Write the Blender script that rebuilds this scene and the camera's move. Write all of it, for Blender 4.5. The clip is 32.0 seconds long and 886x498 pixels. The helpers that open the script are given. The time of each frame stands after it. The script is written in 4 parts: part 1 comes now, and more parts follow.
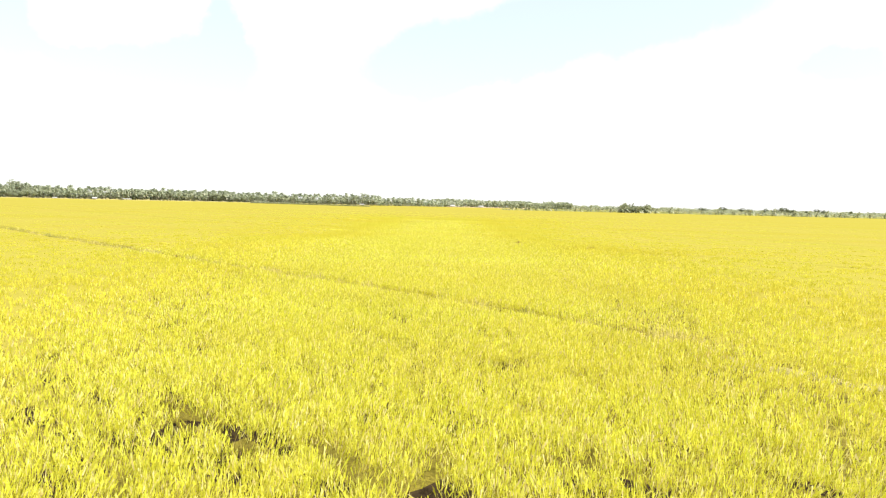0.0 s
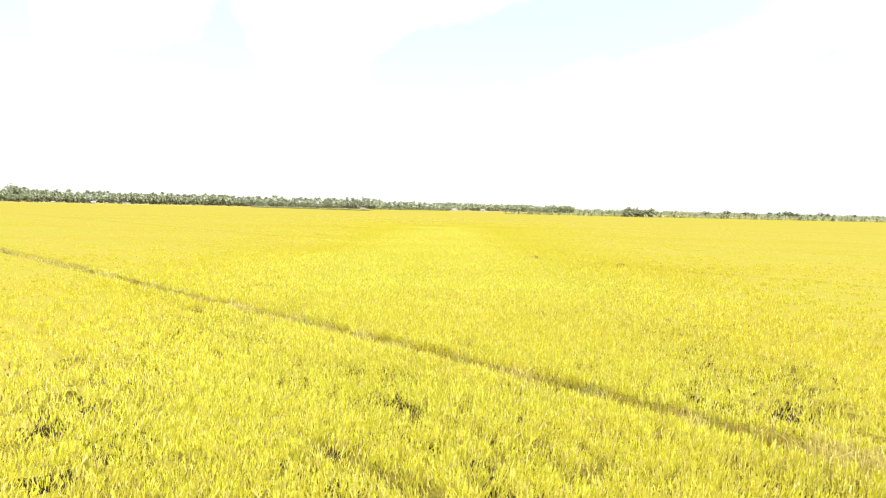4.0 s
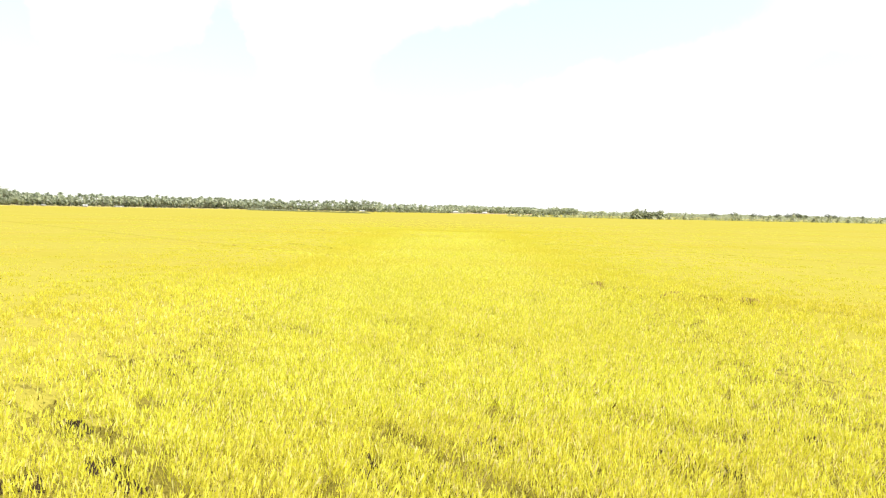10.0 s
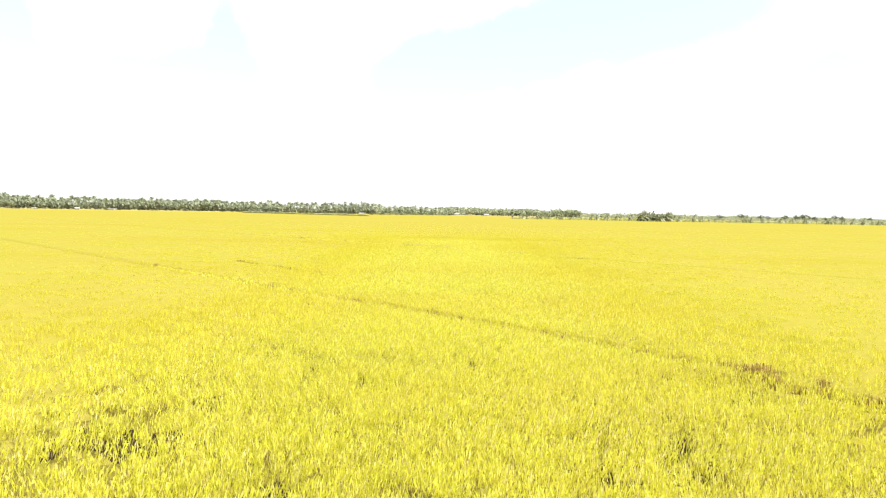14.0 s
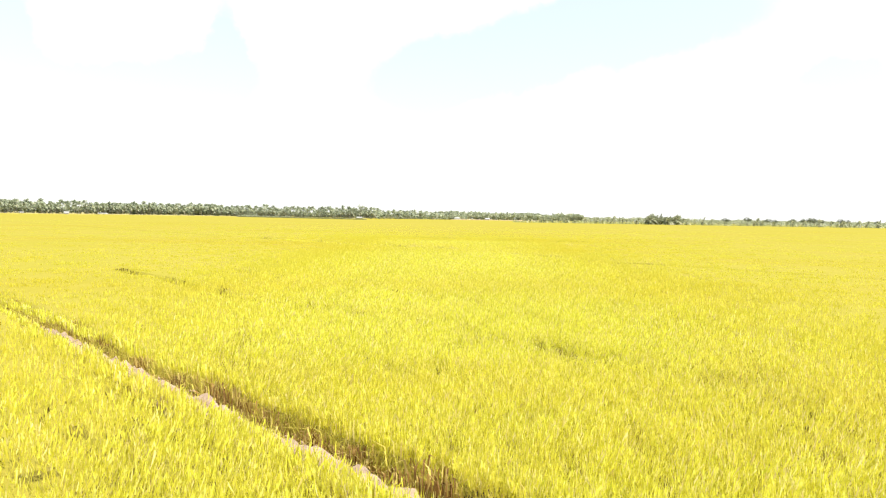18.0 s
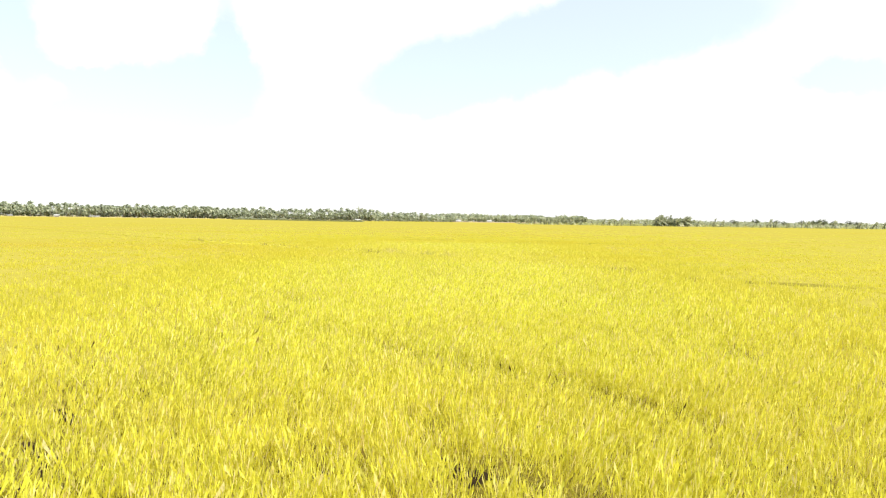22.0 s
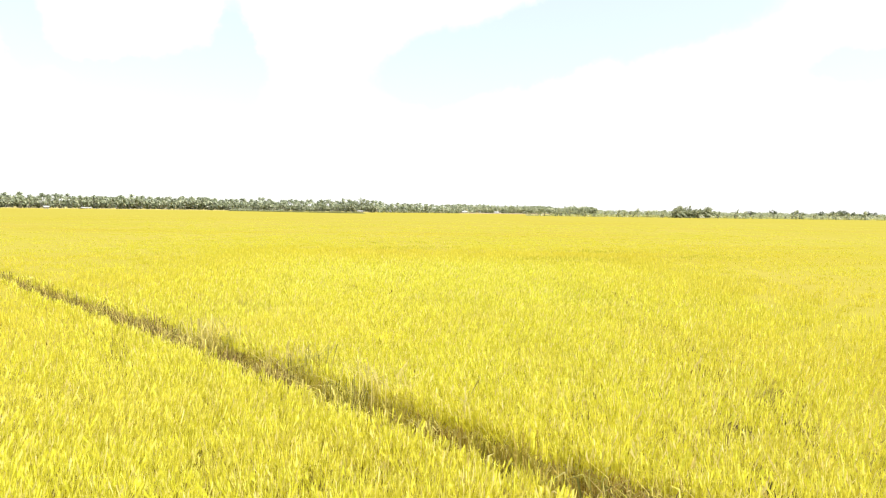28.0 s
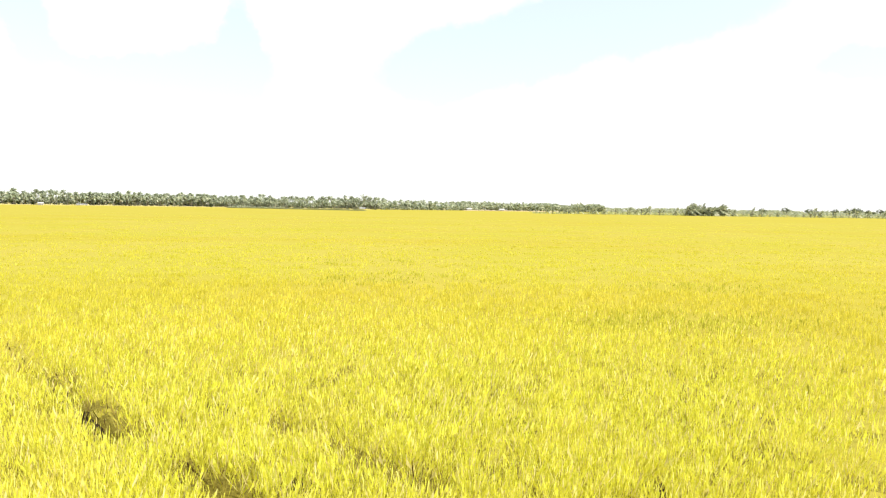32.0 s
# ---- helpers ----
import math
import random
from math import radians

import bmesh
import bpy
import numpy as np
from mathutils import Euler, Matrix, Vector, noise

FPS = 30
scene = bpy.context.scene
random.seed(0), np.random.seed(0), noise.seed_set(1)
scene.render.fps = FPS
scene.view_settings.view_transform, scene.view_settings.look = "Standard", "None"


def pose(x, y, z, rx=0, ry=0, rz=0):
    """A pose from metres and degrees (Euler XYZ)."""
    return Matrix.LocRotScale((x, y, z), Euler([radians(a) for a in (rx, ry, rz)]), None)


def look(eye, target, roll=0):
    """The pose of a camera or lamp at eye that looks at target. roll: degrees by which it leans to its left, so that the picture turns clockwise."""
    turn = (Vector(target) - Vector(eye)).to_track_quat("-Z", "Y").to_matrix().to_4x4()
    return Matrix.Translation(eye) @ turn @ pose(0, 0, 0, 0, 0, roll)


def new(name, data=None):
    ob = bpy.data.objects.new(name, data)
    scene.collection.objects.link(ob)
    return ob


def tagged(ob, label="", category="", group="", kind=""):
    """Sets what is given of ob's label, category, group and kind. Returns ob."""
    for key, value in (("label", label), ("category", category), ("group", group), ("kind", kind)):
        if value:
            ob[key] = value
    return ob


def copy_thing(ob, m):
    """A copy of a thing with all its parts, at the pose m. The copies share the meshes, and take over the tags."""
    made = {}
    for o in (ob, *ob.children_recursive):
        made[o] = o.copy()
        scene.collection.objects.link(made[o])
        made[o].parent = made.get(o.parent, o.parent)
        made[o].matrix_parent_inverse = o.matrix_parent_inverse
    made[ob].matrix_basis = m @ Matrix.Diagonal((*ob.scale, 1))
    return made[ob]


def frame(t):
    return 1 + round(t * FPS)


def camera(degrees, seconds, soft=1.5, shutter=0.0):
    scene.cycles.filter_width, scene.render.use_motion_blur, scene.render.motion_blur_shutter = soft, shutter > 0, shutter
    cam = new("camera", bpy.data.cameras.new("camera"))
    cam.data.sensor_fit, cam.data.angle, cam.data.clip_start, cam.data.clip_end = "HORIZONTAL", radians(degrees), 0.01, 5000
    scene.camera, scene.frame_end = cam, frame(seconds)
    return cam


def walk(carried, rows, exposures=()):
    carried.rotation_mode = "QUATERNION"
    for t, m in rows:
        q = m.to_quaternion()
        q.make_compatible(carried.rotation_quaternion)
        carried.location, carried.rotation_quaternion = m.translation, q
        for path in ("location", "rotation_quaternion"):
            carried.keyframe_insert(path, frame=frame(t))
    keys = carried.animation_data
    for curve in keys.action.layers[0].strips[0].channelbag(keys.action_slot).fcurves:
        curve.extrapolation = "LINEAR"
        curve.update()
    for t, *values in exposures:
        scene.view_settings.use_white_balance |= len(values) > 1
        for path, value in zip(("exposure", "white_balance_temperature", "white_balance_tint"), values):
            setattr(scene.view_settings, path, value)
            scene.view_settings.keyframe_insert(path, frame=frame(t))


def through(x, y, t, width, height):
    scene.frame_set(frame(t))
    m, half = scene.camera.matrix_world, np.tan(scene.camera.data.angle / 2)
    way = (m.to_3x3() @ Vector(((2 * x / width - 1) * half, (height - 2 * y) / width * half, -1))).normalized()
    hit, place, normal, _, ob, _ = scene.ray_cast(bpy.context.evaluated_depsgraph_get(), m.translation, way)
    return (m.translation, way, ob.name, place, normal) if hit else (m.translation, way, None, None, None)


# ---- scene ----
cam = camera(68, 32.0, soft=1.2)

# seconds, place, tilt from straight down, turn, roll
PATH = [
    (0.0, -0.00, -0.00, 4.64, 86.13, -0.43, 1.36),
    (1.0, -0.23, 1.79, 5.19, 86.21, -0.37, 1.34),
    (2.0, -0.36, 3.65, 5.37, 86.32, -0.34, 1.33),
    (3.0, -0.47, 5.48, 5.24, 86.39, -0.33, 1.31),
    (4.0, -0.61, 7.62, 5.21, 86.43, -0.32, 1.30),
    (5.0, -0.80, 10.34, 5.24, 86.50, -0.28, 1.27),
    (6.0, -1.02, 13.64, 5.35, 86.55, -0.26, 1.20),
    (7.0, -1.15, 17.14, 5.39, 86.57, -0.28, 1.16),
    (8.0, -1.24, 20.74, 5.33, 86.66, -0.27, 1.16),
    (9.0, -1.26, 24.55, 5.18, 86.68, -0.26, 1.17),
    (10.0, -1.23, 28.58, 5.07, 86.65, -0.24, 1.16),
    (11.0, -1.22, 33.17, 5.19, 86.67, -0.23, 1.15),
    (12.0, -1.28, 38.16, 5.43, 86.69, -0.20, 1.12),
    (13.0, -1.29, 43.17, 5.51, 86.71, -0.17, 1.07),
    (14.0, -1.28, 48.28, 5.34, 86.82, -0.14, 1.05),
    (15.0, -1.24, 53.70, 5.04, 86.96, -0.15, 1.04),
    (16.0, -1.28, 59.12, 4.69, 87.06, -0.14, 1.02),
    (17.0, -1.37, 64.28, 4.29, 87.16, -0.14, 0.98),
    (18.0, -1.52, 69.63, 3.91, 87.26, -0.15, 0.95),
    (19.0, -1.62, 75.32, 3.67, 87.32, -0.11, 0.92),
    (20.0, -1.52, 80.84, 3.46, 87.36, -0.10, 0.87),
    (21.0, -1.22, 85.86, 3.29, 87.44, -0.06, 0.82),
    (22.0, -0.82, 90.99, 3.13, 87.51, 0.00, 0.82),
    (23.0, -0.48, 96.61, 3.23, 87.45, 0.08, 0.82),
    (24.0, -0.30, 102.14, 3.46, 87.25, 0.15, 0.78),
    (25.0, -0.10, 107.18, 3.59, 87.07, 0.27, 0.75),
    (26.0, 0.14, 111.99, 3.61, 86.93, 0.36, 0.73),
    (27.0, 0.30, 116.62, 3.52, 86.83, 0.45, 0.74),
    (28.0, 0.55, 121.09, 3.45, 86.72, 0.56, 0.77),
    (29.0, 0.80, 125.49, 3.43, 86.64, 0.65, 0.83),
    (30.0, 0.93, 130.04, 3.44, 86.60, 0.74, 0.88),
    (31.0, 0.92, 134.89, 3.54, 86.47, 0.87, 0.88),
    (32.0, 0.76, 140.00, 3.75, 86.45, 0.95, 0.86),
]
walk(cam, [(t, pose(x, y, z, tilt, 0, turn) @ pose(0, 0, 0, 0, 0, roll)) for t, x, y, z, tilt, turn, roll in PATH],
     [(0.0, 0.94), (2.0, 1.0), (16.0, 1.0), (19.0, 0.94), (22.0, 0.87), (25.0, 0.87), (28.0, 0.93), (32.0, 0.94)])

# ---- light ----
SUN_ELEV, SUN_TURN = 52.0, 117.0     # degrees above the horizon, degrees to the right of the way ahead


def node(tree, kind, **values):
    n = tree.nodes.new(kind)
    for key, value in values.items():
        if key.startswith("i_"):
            key = key[2:].replace("_", " ")
            n.inputs[int(key) if key.isdigit() else key].default_value = value
        else:
            setattr(n, key, value)
    return n


def calc(tree, op, a, b=0.0, c=0.0):
    n = tree.nodes.new("ShaderNodeMath")
    n.operation = op
    for i, v in enumerate((a, b, c)):
        if isinstance(v, (int, float)):
            n.inputs[i].default_value = v
        else:
            tree.links.new(v, n.inputs[i])
    return n.outputs[0]


def build_world():
    world = bpy.data.worlds.new("hazy_tropical_sky")
    scene.world = world
    world.use_nodes = True
    t = world.node_tree
    t.nodes.clear()
    ln = t.links.new
    sky = node(t, "ShaderNodeTexSky", sky_type="NISHITA", sun_disc=False, sun_elevation=radians(SUN_ELEV),
               sun_rotation=radians(SUN_TURN), air_density=1.0, dust_density=2.0)
    coord = node(t, "ShaderNodeTexCoord")
    warp = node(t, "ShaderNodeTexNoise", i_Scale=7.0, i_Detail=8.0, i_Roughness=0.66)
    ln(coord.outputs["Generated"], warp.inputs["Vector"])
    sub = node(t, "ShaderNodeVectorMath", operation="SUBTRACT")
    sub.inputs[1].default_value = (0.5, 0.5, 0.5)
    ln(warp.outputs["Color"], sub.inputs[0])
    sc = node(t, "ShaderNodeVectorMath", operation="SCALE", i_Scale=0.10)
    ln(sub.outputs[0], sc.inputs[0])
    add = node(t, "ShaderNodeVectorMath", operation="ADD")
    ln(coord.outputs["Generated"], add.inputs[0])
    ln(sc.outputs[0], add.inputs[1])
    sep = node(t, "ShaderNodeSeparateXYZ")
    ln(add.outputs[0], sep.inputs[0])
    yy = calc(t, "MAXIMUM", sep.outputs[1], 0.05)
    a, b = calc(t, "DIVIDE", sep.outputs[0], yy), calc(t, "DIVIDE", sep.outputs[2], yy)
    # openings in the cloud: centre, half sizes and slant on the sky
    holes = ((0.280, 0.300, 0.230, 0.056, 0.17, 1.0), (0.054, 0.218, 0.138, 0.045, 0.20, 1.0), (-0.043, 0.198, 0.052, 0.036, 0.0, 0.7),
             (-0.421, 0.182, 0.130, 0.050, 0.05, 1.2), (-0.332, 0.251, 0.024, 0.055, 0.0, 0.8), (-0.657, 0.257, 0.040, 0.055, 0.0, 0.9),
             (-0.574, 0.127, 0.130, 0.030, 0.0, 0.9), (-0.556, 0.221, 0.050, 0.016, -0.2, 0.7), (0.606, 0.220, 0.080, 0.031, 0.05, 0.9),
             (0.585, 0.132, 0.060, 0.017, 0.0, 0.6), (-0.50, 0.085, 0.20, 0.035, 0.0, 0.36), (-0.05, 0.46, 0.5, 0.06, 0.2, 1.0))
    total = None
    for ca, cb, ra, rb, slant, amount in holes:
        da = calc(t, "SUBTRACT", a, ca)
        db = calc(t, "SUBTRACT", calc(t, "SUBTRACT", b, cb), calc(t, "MULTIPLY", da, slant))
        r = calc(t, "ADD", calc(t, "POWER", calc(t, "ABSOLUTE", calc(t, "DIVIDE", da, ra)), 2.0),
                 calc(t, "POWER", calc(t, "ABSOLUTE", calc(t, "DIVIDE", db, rb)), 2.0))
        g = calc(t, "MULTIPLY", calc(t, "POWER", 2.718, calc(t, "MULTIPLY", r, -0.7)), amount)
        total = g if total is None else calc(t, "ADD", total, g)
    ramp = node(t, "ShaderNodeMapRange", i_1=0.16, i_2=0.66, i_3=1.0, i_4=0.0)
    ramp.interpolation_type = "SMOOTHSTEP"
    ln(total, ramp.inputs[0])
    # everywhere: broken thin cloud
    puff = node(t, "ShaderNodeTexNoise", i_Scale=3.2, i_Detail=6.0, i_Roughness=0.6)
    ln(coord.outputs["Generated"], puff.inputs["Vector"])
    puffs = node(t, "ShaderNodeMapRange", i_1=0.3, i_2=0.7, i_3=0.55, i_4=1.0)
    ln(puff.outputs[0], puffs.inputs[0])
    cover = calc(t, "MULTIPLY", ramp.outputs[0], puffs.outputs[0])
    fac = calc(t, "MULTIPLY_ADD", cover, 0.60, 0.40)
    blue = node(t, "ShaderNodeMix", data_type="RGBA", blend_type="MULTIPLY")
    blue.inputs["Factor"].default_value = 1.0
    blue.inputs["B"].default_value = (SKY_GAIN, SKY_GAIN, SKY_GAIN, 1)
    ln(sky.outputs[0], blue.inputs["A"])
    mix = node(t, "ShaderNodeMix", data_type="RGBA")
    ln(fac, mix.inputs["Factor"])
    ln(blue.outputs["Result"], mix.inputs["A"])
    mix.inputs["B"].default_value = (CLOUD, CLOUD, CLOUD, 1)
    back = node(t, "ShaderNodeBackground", i_Strength=0.1)
    ln(mix.outputs["Result"], back.inputs["Color"])
    out = node(t, "ShaderNodeOutputWorld")
    ln(back.outputs[0], out.inputs[0])


SKY_GAIN, CLOUD = 1.42, 7.2
build_world()
sun = new("sun", bpy.data.lights.new("sun", "SUN"))
sun.data.energy, sun.data.angle, sun.data.color = 4.0, radians(0.6), (1.0, 0.95, 0.86)
up = Vector((math.sin(radians(SUN_TURN)) * math.cos(radians(SUN_ELEV)), math.cos(radians(SUN_TURN)) * math.cos(radians(SUN_ELEV)), math.sin(radians(SUN_ELEV))))
sun.matrix_world = look(up * 200, (0, 0, 0))


# ---- materials ----
def material(name, build):
    m = bpy.data.materials.new(name)
    m.use_nodes = True
    t = m.node_tree
    bsdf = t.nodes["Principled BSDF"]
    build(t, bsdf, t.links.new)
    return m


def ramp_of(t, source, stops):
    r = t.nodes.new("ShaderNodeValToRGB")
    while len(r.color_ramp.elements) < len(stops):
        r.color_ramp.elements.new(0.5)
    for e, (p, c) in zip(r.color_ramp.elements, stops):
        e.position, e.color = p, (*c, 1)
    t.links.new(source, r.inputs[0])
    return r.outputs[0]


def place_noise(t, scale, detail=3.0, rough=0.55, squash=None):
    geo = t.nodes.new("ShaderNodeNewGeometry")
    n = node(t, "ShaderNodeTexNoise", i_Scale=scale, i_Detail=detail, i_Roughness=rough)
    src = geo.outputs["Position"]
    if squash:
        mp = t.nodes.new("ShaderNodeMapping")
        mp.inputs["Rotation"].default_value = (0, 0, radians(squash[0]))
        mp.inputs["Scale"].default_value = squash[1:]
        t.links.new(src, mp.inputs["Vector"])
        src = mp.outputs[0]
    t.links.new(src, n.inputs["Vector"])
    return n.outputs[0]


def blend(t, fac, a, b, kind="MIX"):
    n = node(t, "ShaderNodeMix", data_type="RGBA", blend_type=kind)
    for key, v in (("Factor", fac), ("A", a), ("B", b)):
        if isinstance(v, tuple):
            n.inputs[key].default_value = (*v, 1)
        elif isinstance(v, (int, float)):
            n.inputs[key].default_value = v
        else:
            t.links.new(v, n.inputs[key])
    return n.outputs["Result"]


def tint(t, colour, level=1.0):
    """Wide drifts of riper and greener crop, the same for leaves and canopy."""
    drift = place_noise(t, 0.10, 3.0, 0.55, (45, 1.0, 0.45, 1.0))
    green = calc(t, "MULTIPLY_ADD", drift, 2.2, -0.75)
    g = node(t, "ShaderNodeClamp")
    t.links.new(green, g.inputs[0])
    ripe = node(t, "ShaderNodeMapRange", i_1=0.46, i_2=0.68, i_3=0.0, i_4=0.45)
    t.links.new(place_noise(t, 0.03, 4.0, 0.6, (0, 0.6, 1.6, 1.0)), ripe.inputs[0])
    colour = blend(t, ripe.outputs[0], colour, (0.62 * level, 0.49 * level, 0.05 * level))
    c = blend(t, calc(t, "MULTIPLY", g.outputs[0], 0.42), colour, (0.58 * level, 0.57 * level, 0.045 * level))
    patch = place_noise(t, 0.7, 3.0, 0.6)
    p = node(t, "ShaderNodeMapRange", i_1=0.52, i_2=0.72, i_3=0.0, i_4=0.35)
    t.links.new(patch, p.inputs[0])
    return blend(t, p.outputs[0], c, (0.74 * level, 0.64 * level, 0.13 * level))


def leafy(stops, through=0.35, rough=0.55, tinted=True, gloss=0.25, patches=None, ears=False):
    def build(t, bsdf, ln):
        geo = t.nodes.new("ShaderNodeNewGeometry")
        c = ramp_of(t, geo.outputs["Random Per Island"], stops)
        if tinted:
            c = tint(t, c)
        if ears:
            # straw-pale and olive tufts a hand's width across
            tuft = place_noise(t, 15.0, 2.0, 0.6)
            for lo, hi, most, colour in ((0.48, 0.36, 0.45, (0.37, 0.34, 0.035)), (0.52, 0.66, 0.55, (0.92, 0.87, 0.24))):
                m = node(t, "ShaderNodeMapRange", i_1=lo, i_2=hi, i_3=0.0, i_4=most)
                ln(tuft, m.inputs[0])
                c = blend(t, m.outputs[0], c, colour)
        if patches:
            other, scale, lo, hi = patches
            m = node(t, "ShaderNodeMapRange", i_1=lo, i_2=hi, i_3=0.0, i_4=0.85)
            ln(place_noise(t, scale, 3.0, 0.6), m.inputs[0])
            c = blend(t, m.outputs[0], c, ramp_of(t, geo.outputs["Random Per Island"], other))
        ln(c, bsdf.inputs["Base Color"])
        bsdf.inputs["Roughness"].default_value = rough
        bsdf.inputs["Specular IOR Level"].default_value = gloss
        tr = t.nodes.new("ShaderNodeBsdfTranslucent")
        ln(c, tr.inputs["Color"])
        mx = node(t, "ShaderNodeMixShader", i_0=through)
        ln(bsdf.outputs[0], mx.inputs[1])
        ln(tr.outputs[0], mx.inputs[2])
        ln(mx.outputs[0], t.nodes["Material Output"].inputs["Surface"])
    return build


RICE = material("ripe_rice_leaf", leafy([(0.0, (0.25, 0.23, 0.03)), (0.12, (0.54, 0.51, 0.045)), (0.28, (0.775, 0.75, 0.065)), (0.62, (0.815, 0.79, 0.085)),
                                         (0.77, (0.66, 0.70, 0.055)), (0.87, (0.87, 0.80, 0.32)), (0.95, (0.88, 0.76, 0.44)), (1.0, (0.50, 0.37, 0.12))], 0.46, gloss=0.15, ears=True))
RICE_FAR = material("ripe_rice_tops", leafy([(0.0, (0.595, 0.543, 0.060)), (0.5, (0.63, 0.576, 0.072)), (1.0, (0.665, 0.608, 0.10))], 0.45, gloss=0.15))


def earthy(dark, light, scale=6.0):
    def build(t, bsdf, ln):
        n = place_noise(t, scale, 6.0, 0.65)
        m = place_noise(t, scale * 0.13, 3.0, 0.5)
        c = ramp_of(t, n, [(0.3, dark), (0.7, light)])
        ln(blend(t, calc(t, "MULTIPLY", m, 0.5), c, tuple(0.7 * v for v in light)), bsdf.inputs["Base Color"])
        bsdf.inputs["Roughness"].default_value = 0.95
        bsdf.inputs["Specular IOR Level"].default_value = 0.1
        bump = node(t, "ShaderNodeBump", i_Strength=0.8, i_Distance=0.05)
        ln(n, bump.inputs["Height"])
        ln(bump.outputs[0], bsdf.inputs["Normal"])
    return build


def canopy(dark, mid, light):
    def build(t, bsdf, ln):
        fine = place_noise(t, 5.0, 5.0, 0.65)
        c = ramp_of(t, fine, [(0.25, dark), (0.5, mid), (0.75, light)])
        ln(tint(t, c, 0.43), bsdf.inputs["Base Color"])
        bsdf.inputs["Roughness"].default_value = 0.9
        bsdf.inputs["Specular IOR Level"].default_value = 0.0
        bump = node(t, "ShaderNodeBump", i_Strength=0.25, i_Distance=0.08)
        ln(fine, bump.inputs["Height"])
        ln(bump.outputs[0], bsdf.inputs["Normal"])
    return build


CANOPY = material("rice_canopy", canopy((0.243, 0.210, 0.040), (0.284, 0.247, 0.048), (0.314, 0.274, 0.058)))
# floor of the crop gaps: their deep shade painted as near-black brown
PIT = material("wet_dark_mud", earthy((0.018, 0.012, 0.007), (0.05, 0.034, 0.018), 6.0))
# brown dead inner leaves, darkened to hold the shade between the tufts
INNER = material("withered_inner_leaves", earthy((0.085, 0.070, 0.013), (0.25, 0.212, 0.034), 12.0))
STRAW = material("dry_straw", leafy([(0.0, (0.13, 0.065, 0.02)), (0.45, (0.34, 0.20, 0.06)), (0.75, (0.62, 0.50, 0.16)), (1.0, (0.26, 0.17, 0.06))], 0.35, 0.7, False))
# brown lodged leaves in the gaps, with the pits' shade added to their colour
WITHERED_SHADE = material("withered_rice_leaf", leafy([(0.0, (0.05, 0.032, 0.012)), (0.4, (0.13, 0.09, 0.025)), (0.75, (0.32, 0.26, 0.06)), (1.0, (0.62, 0.54, 0.22))], 0.2, 0.8, False, 0.1))
OLIVE = material("green_rice_leaf", leafy([(0.0, (0.34, 0.33, 0.035)), (0.5, (0.48, 0.46, 0.05)), (1.0, (0.62, 0.57, 0.08))], 0.4, 0.6, False, 0.15))
STALK = material("olive_stalks", leafy([(0.0, (0.26, 0.24, 0.04)), (0.35, (0.52, 0.47, 0.07)), (0.7, (0.68, 0.60, 0.12)), (1.0, (0.42, 0.30, 0.08))], 0.4, 0.7, False,
                                       patches=([(0.0, (0.20, 0.12, 0.035)), (0.5, (0.50, 0.34, 0.11)), (1.0, (0.66, 0.52, 0.18))], 0.9, 0.50, 0.62)))
DRY = material("dry_bank_grass", leafy([(0.0, (0.09, 0.065, 0.025)), (0.36, (0.18, 0.125, 0.045)), (0.60, (0.48, 0.38, 0.13)), (0.85, (0.74, 0.64, 0.14)), (1.0, (0.20, 0.19, 0.04))], 0.35, 0.7, False,
                                       patches=([(0.0, (0.16, 0.17, 0.03)), (0.5, (0.44, 0.41, 0.07)), (1.0, (0.70, 0.63, 0.10))], 0.8, 0.52, 0.64)))
WEED = material("bund_weeds", leafy([(0.0, (0.44, 0.37, 0.12)), (0.3, (0.62, 0.54, 0.19)), (0.7, (0.74, 0.66, 0.20)), (1.0, (0.58, 0.50, 0.13))], 0.5, 0.6, False,
                                    patches=([(0.0, (0.13, 0.15, 0.03)), (0.5, (0.33, 0.34, 0.06)), (1.0, (0.54, 0.48, 0.14))], 0.6, 0.50, 0.63)))
# far palm fronds: distance haze lightens and greys the base colour
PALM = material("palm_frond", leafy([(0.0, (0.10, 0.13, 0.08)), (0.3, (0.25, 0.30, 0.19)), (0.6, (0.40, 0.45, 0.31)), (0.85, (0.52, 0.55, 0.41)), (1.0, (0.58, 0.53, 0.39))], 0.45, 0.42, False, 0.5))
YOUNG = material("young_palm_frond", leafy([(0.0, (0.06, 0.075, 0.04)), (0.4, (0.20, 0.23, 0.12)), (0.75, (0.42, 0.45, 0.28)), (1.0, (0.55, 0.52, 0.34))], 0.45, 0.42, False, 0.5))
LEAF = material("broad_leaf", leafy([(0.0, (0.06, 0.08, 0.045)), (0.6, (0.13, 0.16, 0.085)), (1.0, (0.22, 0.245, 0.14))], 0.25, 0.5, False, 0.25))
# far foliage with the aerial haze mixed into its base colour
HAZE_LEAF = material("pale_leaf", leafy([(0.0, (0.25, 0.29, 0.19)), (0.6, (0.35, 0.385, 0.25)), (1.0, (0.45, 0.46, 0.32))], 0.45, 0.5, False, 0.25))
THICKET = material("thicket_leaf", leafy([(0.0, (0.26, 0.30, 0.13)), (0.6, (0.40, 0.44, 0.20)), (1.0, (0.54, 0.54, 0.29))], 0.5, 0.4, False, 0.5))


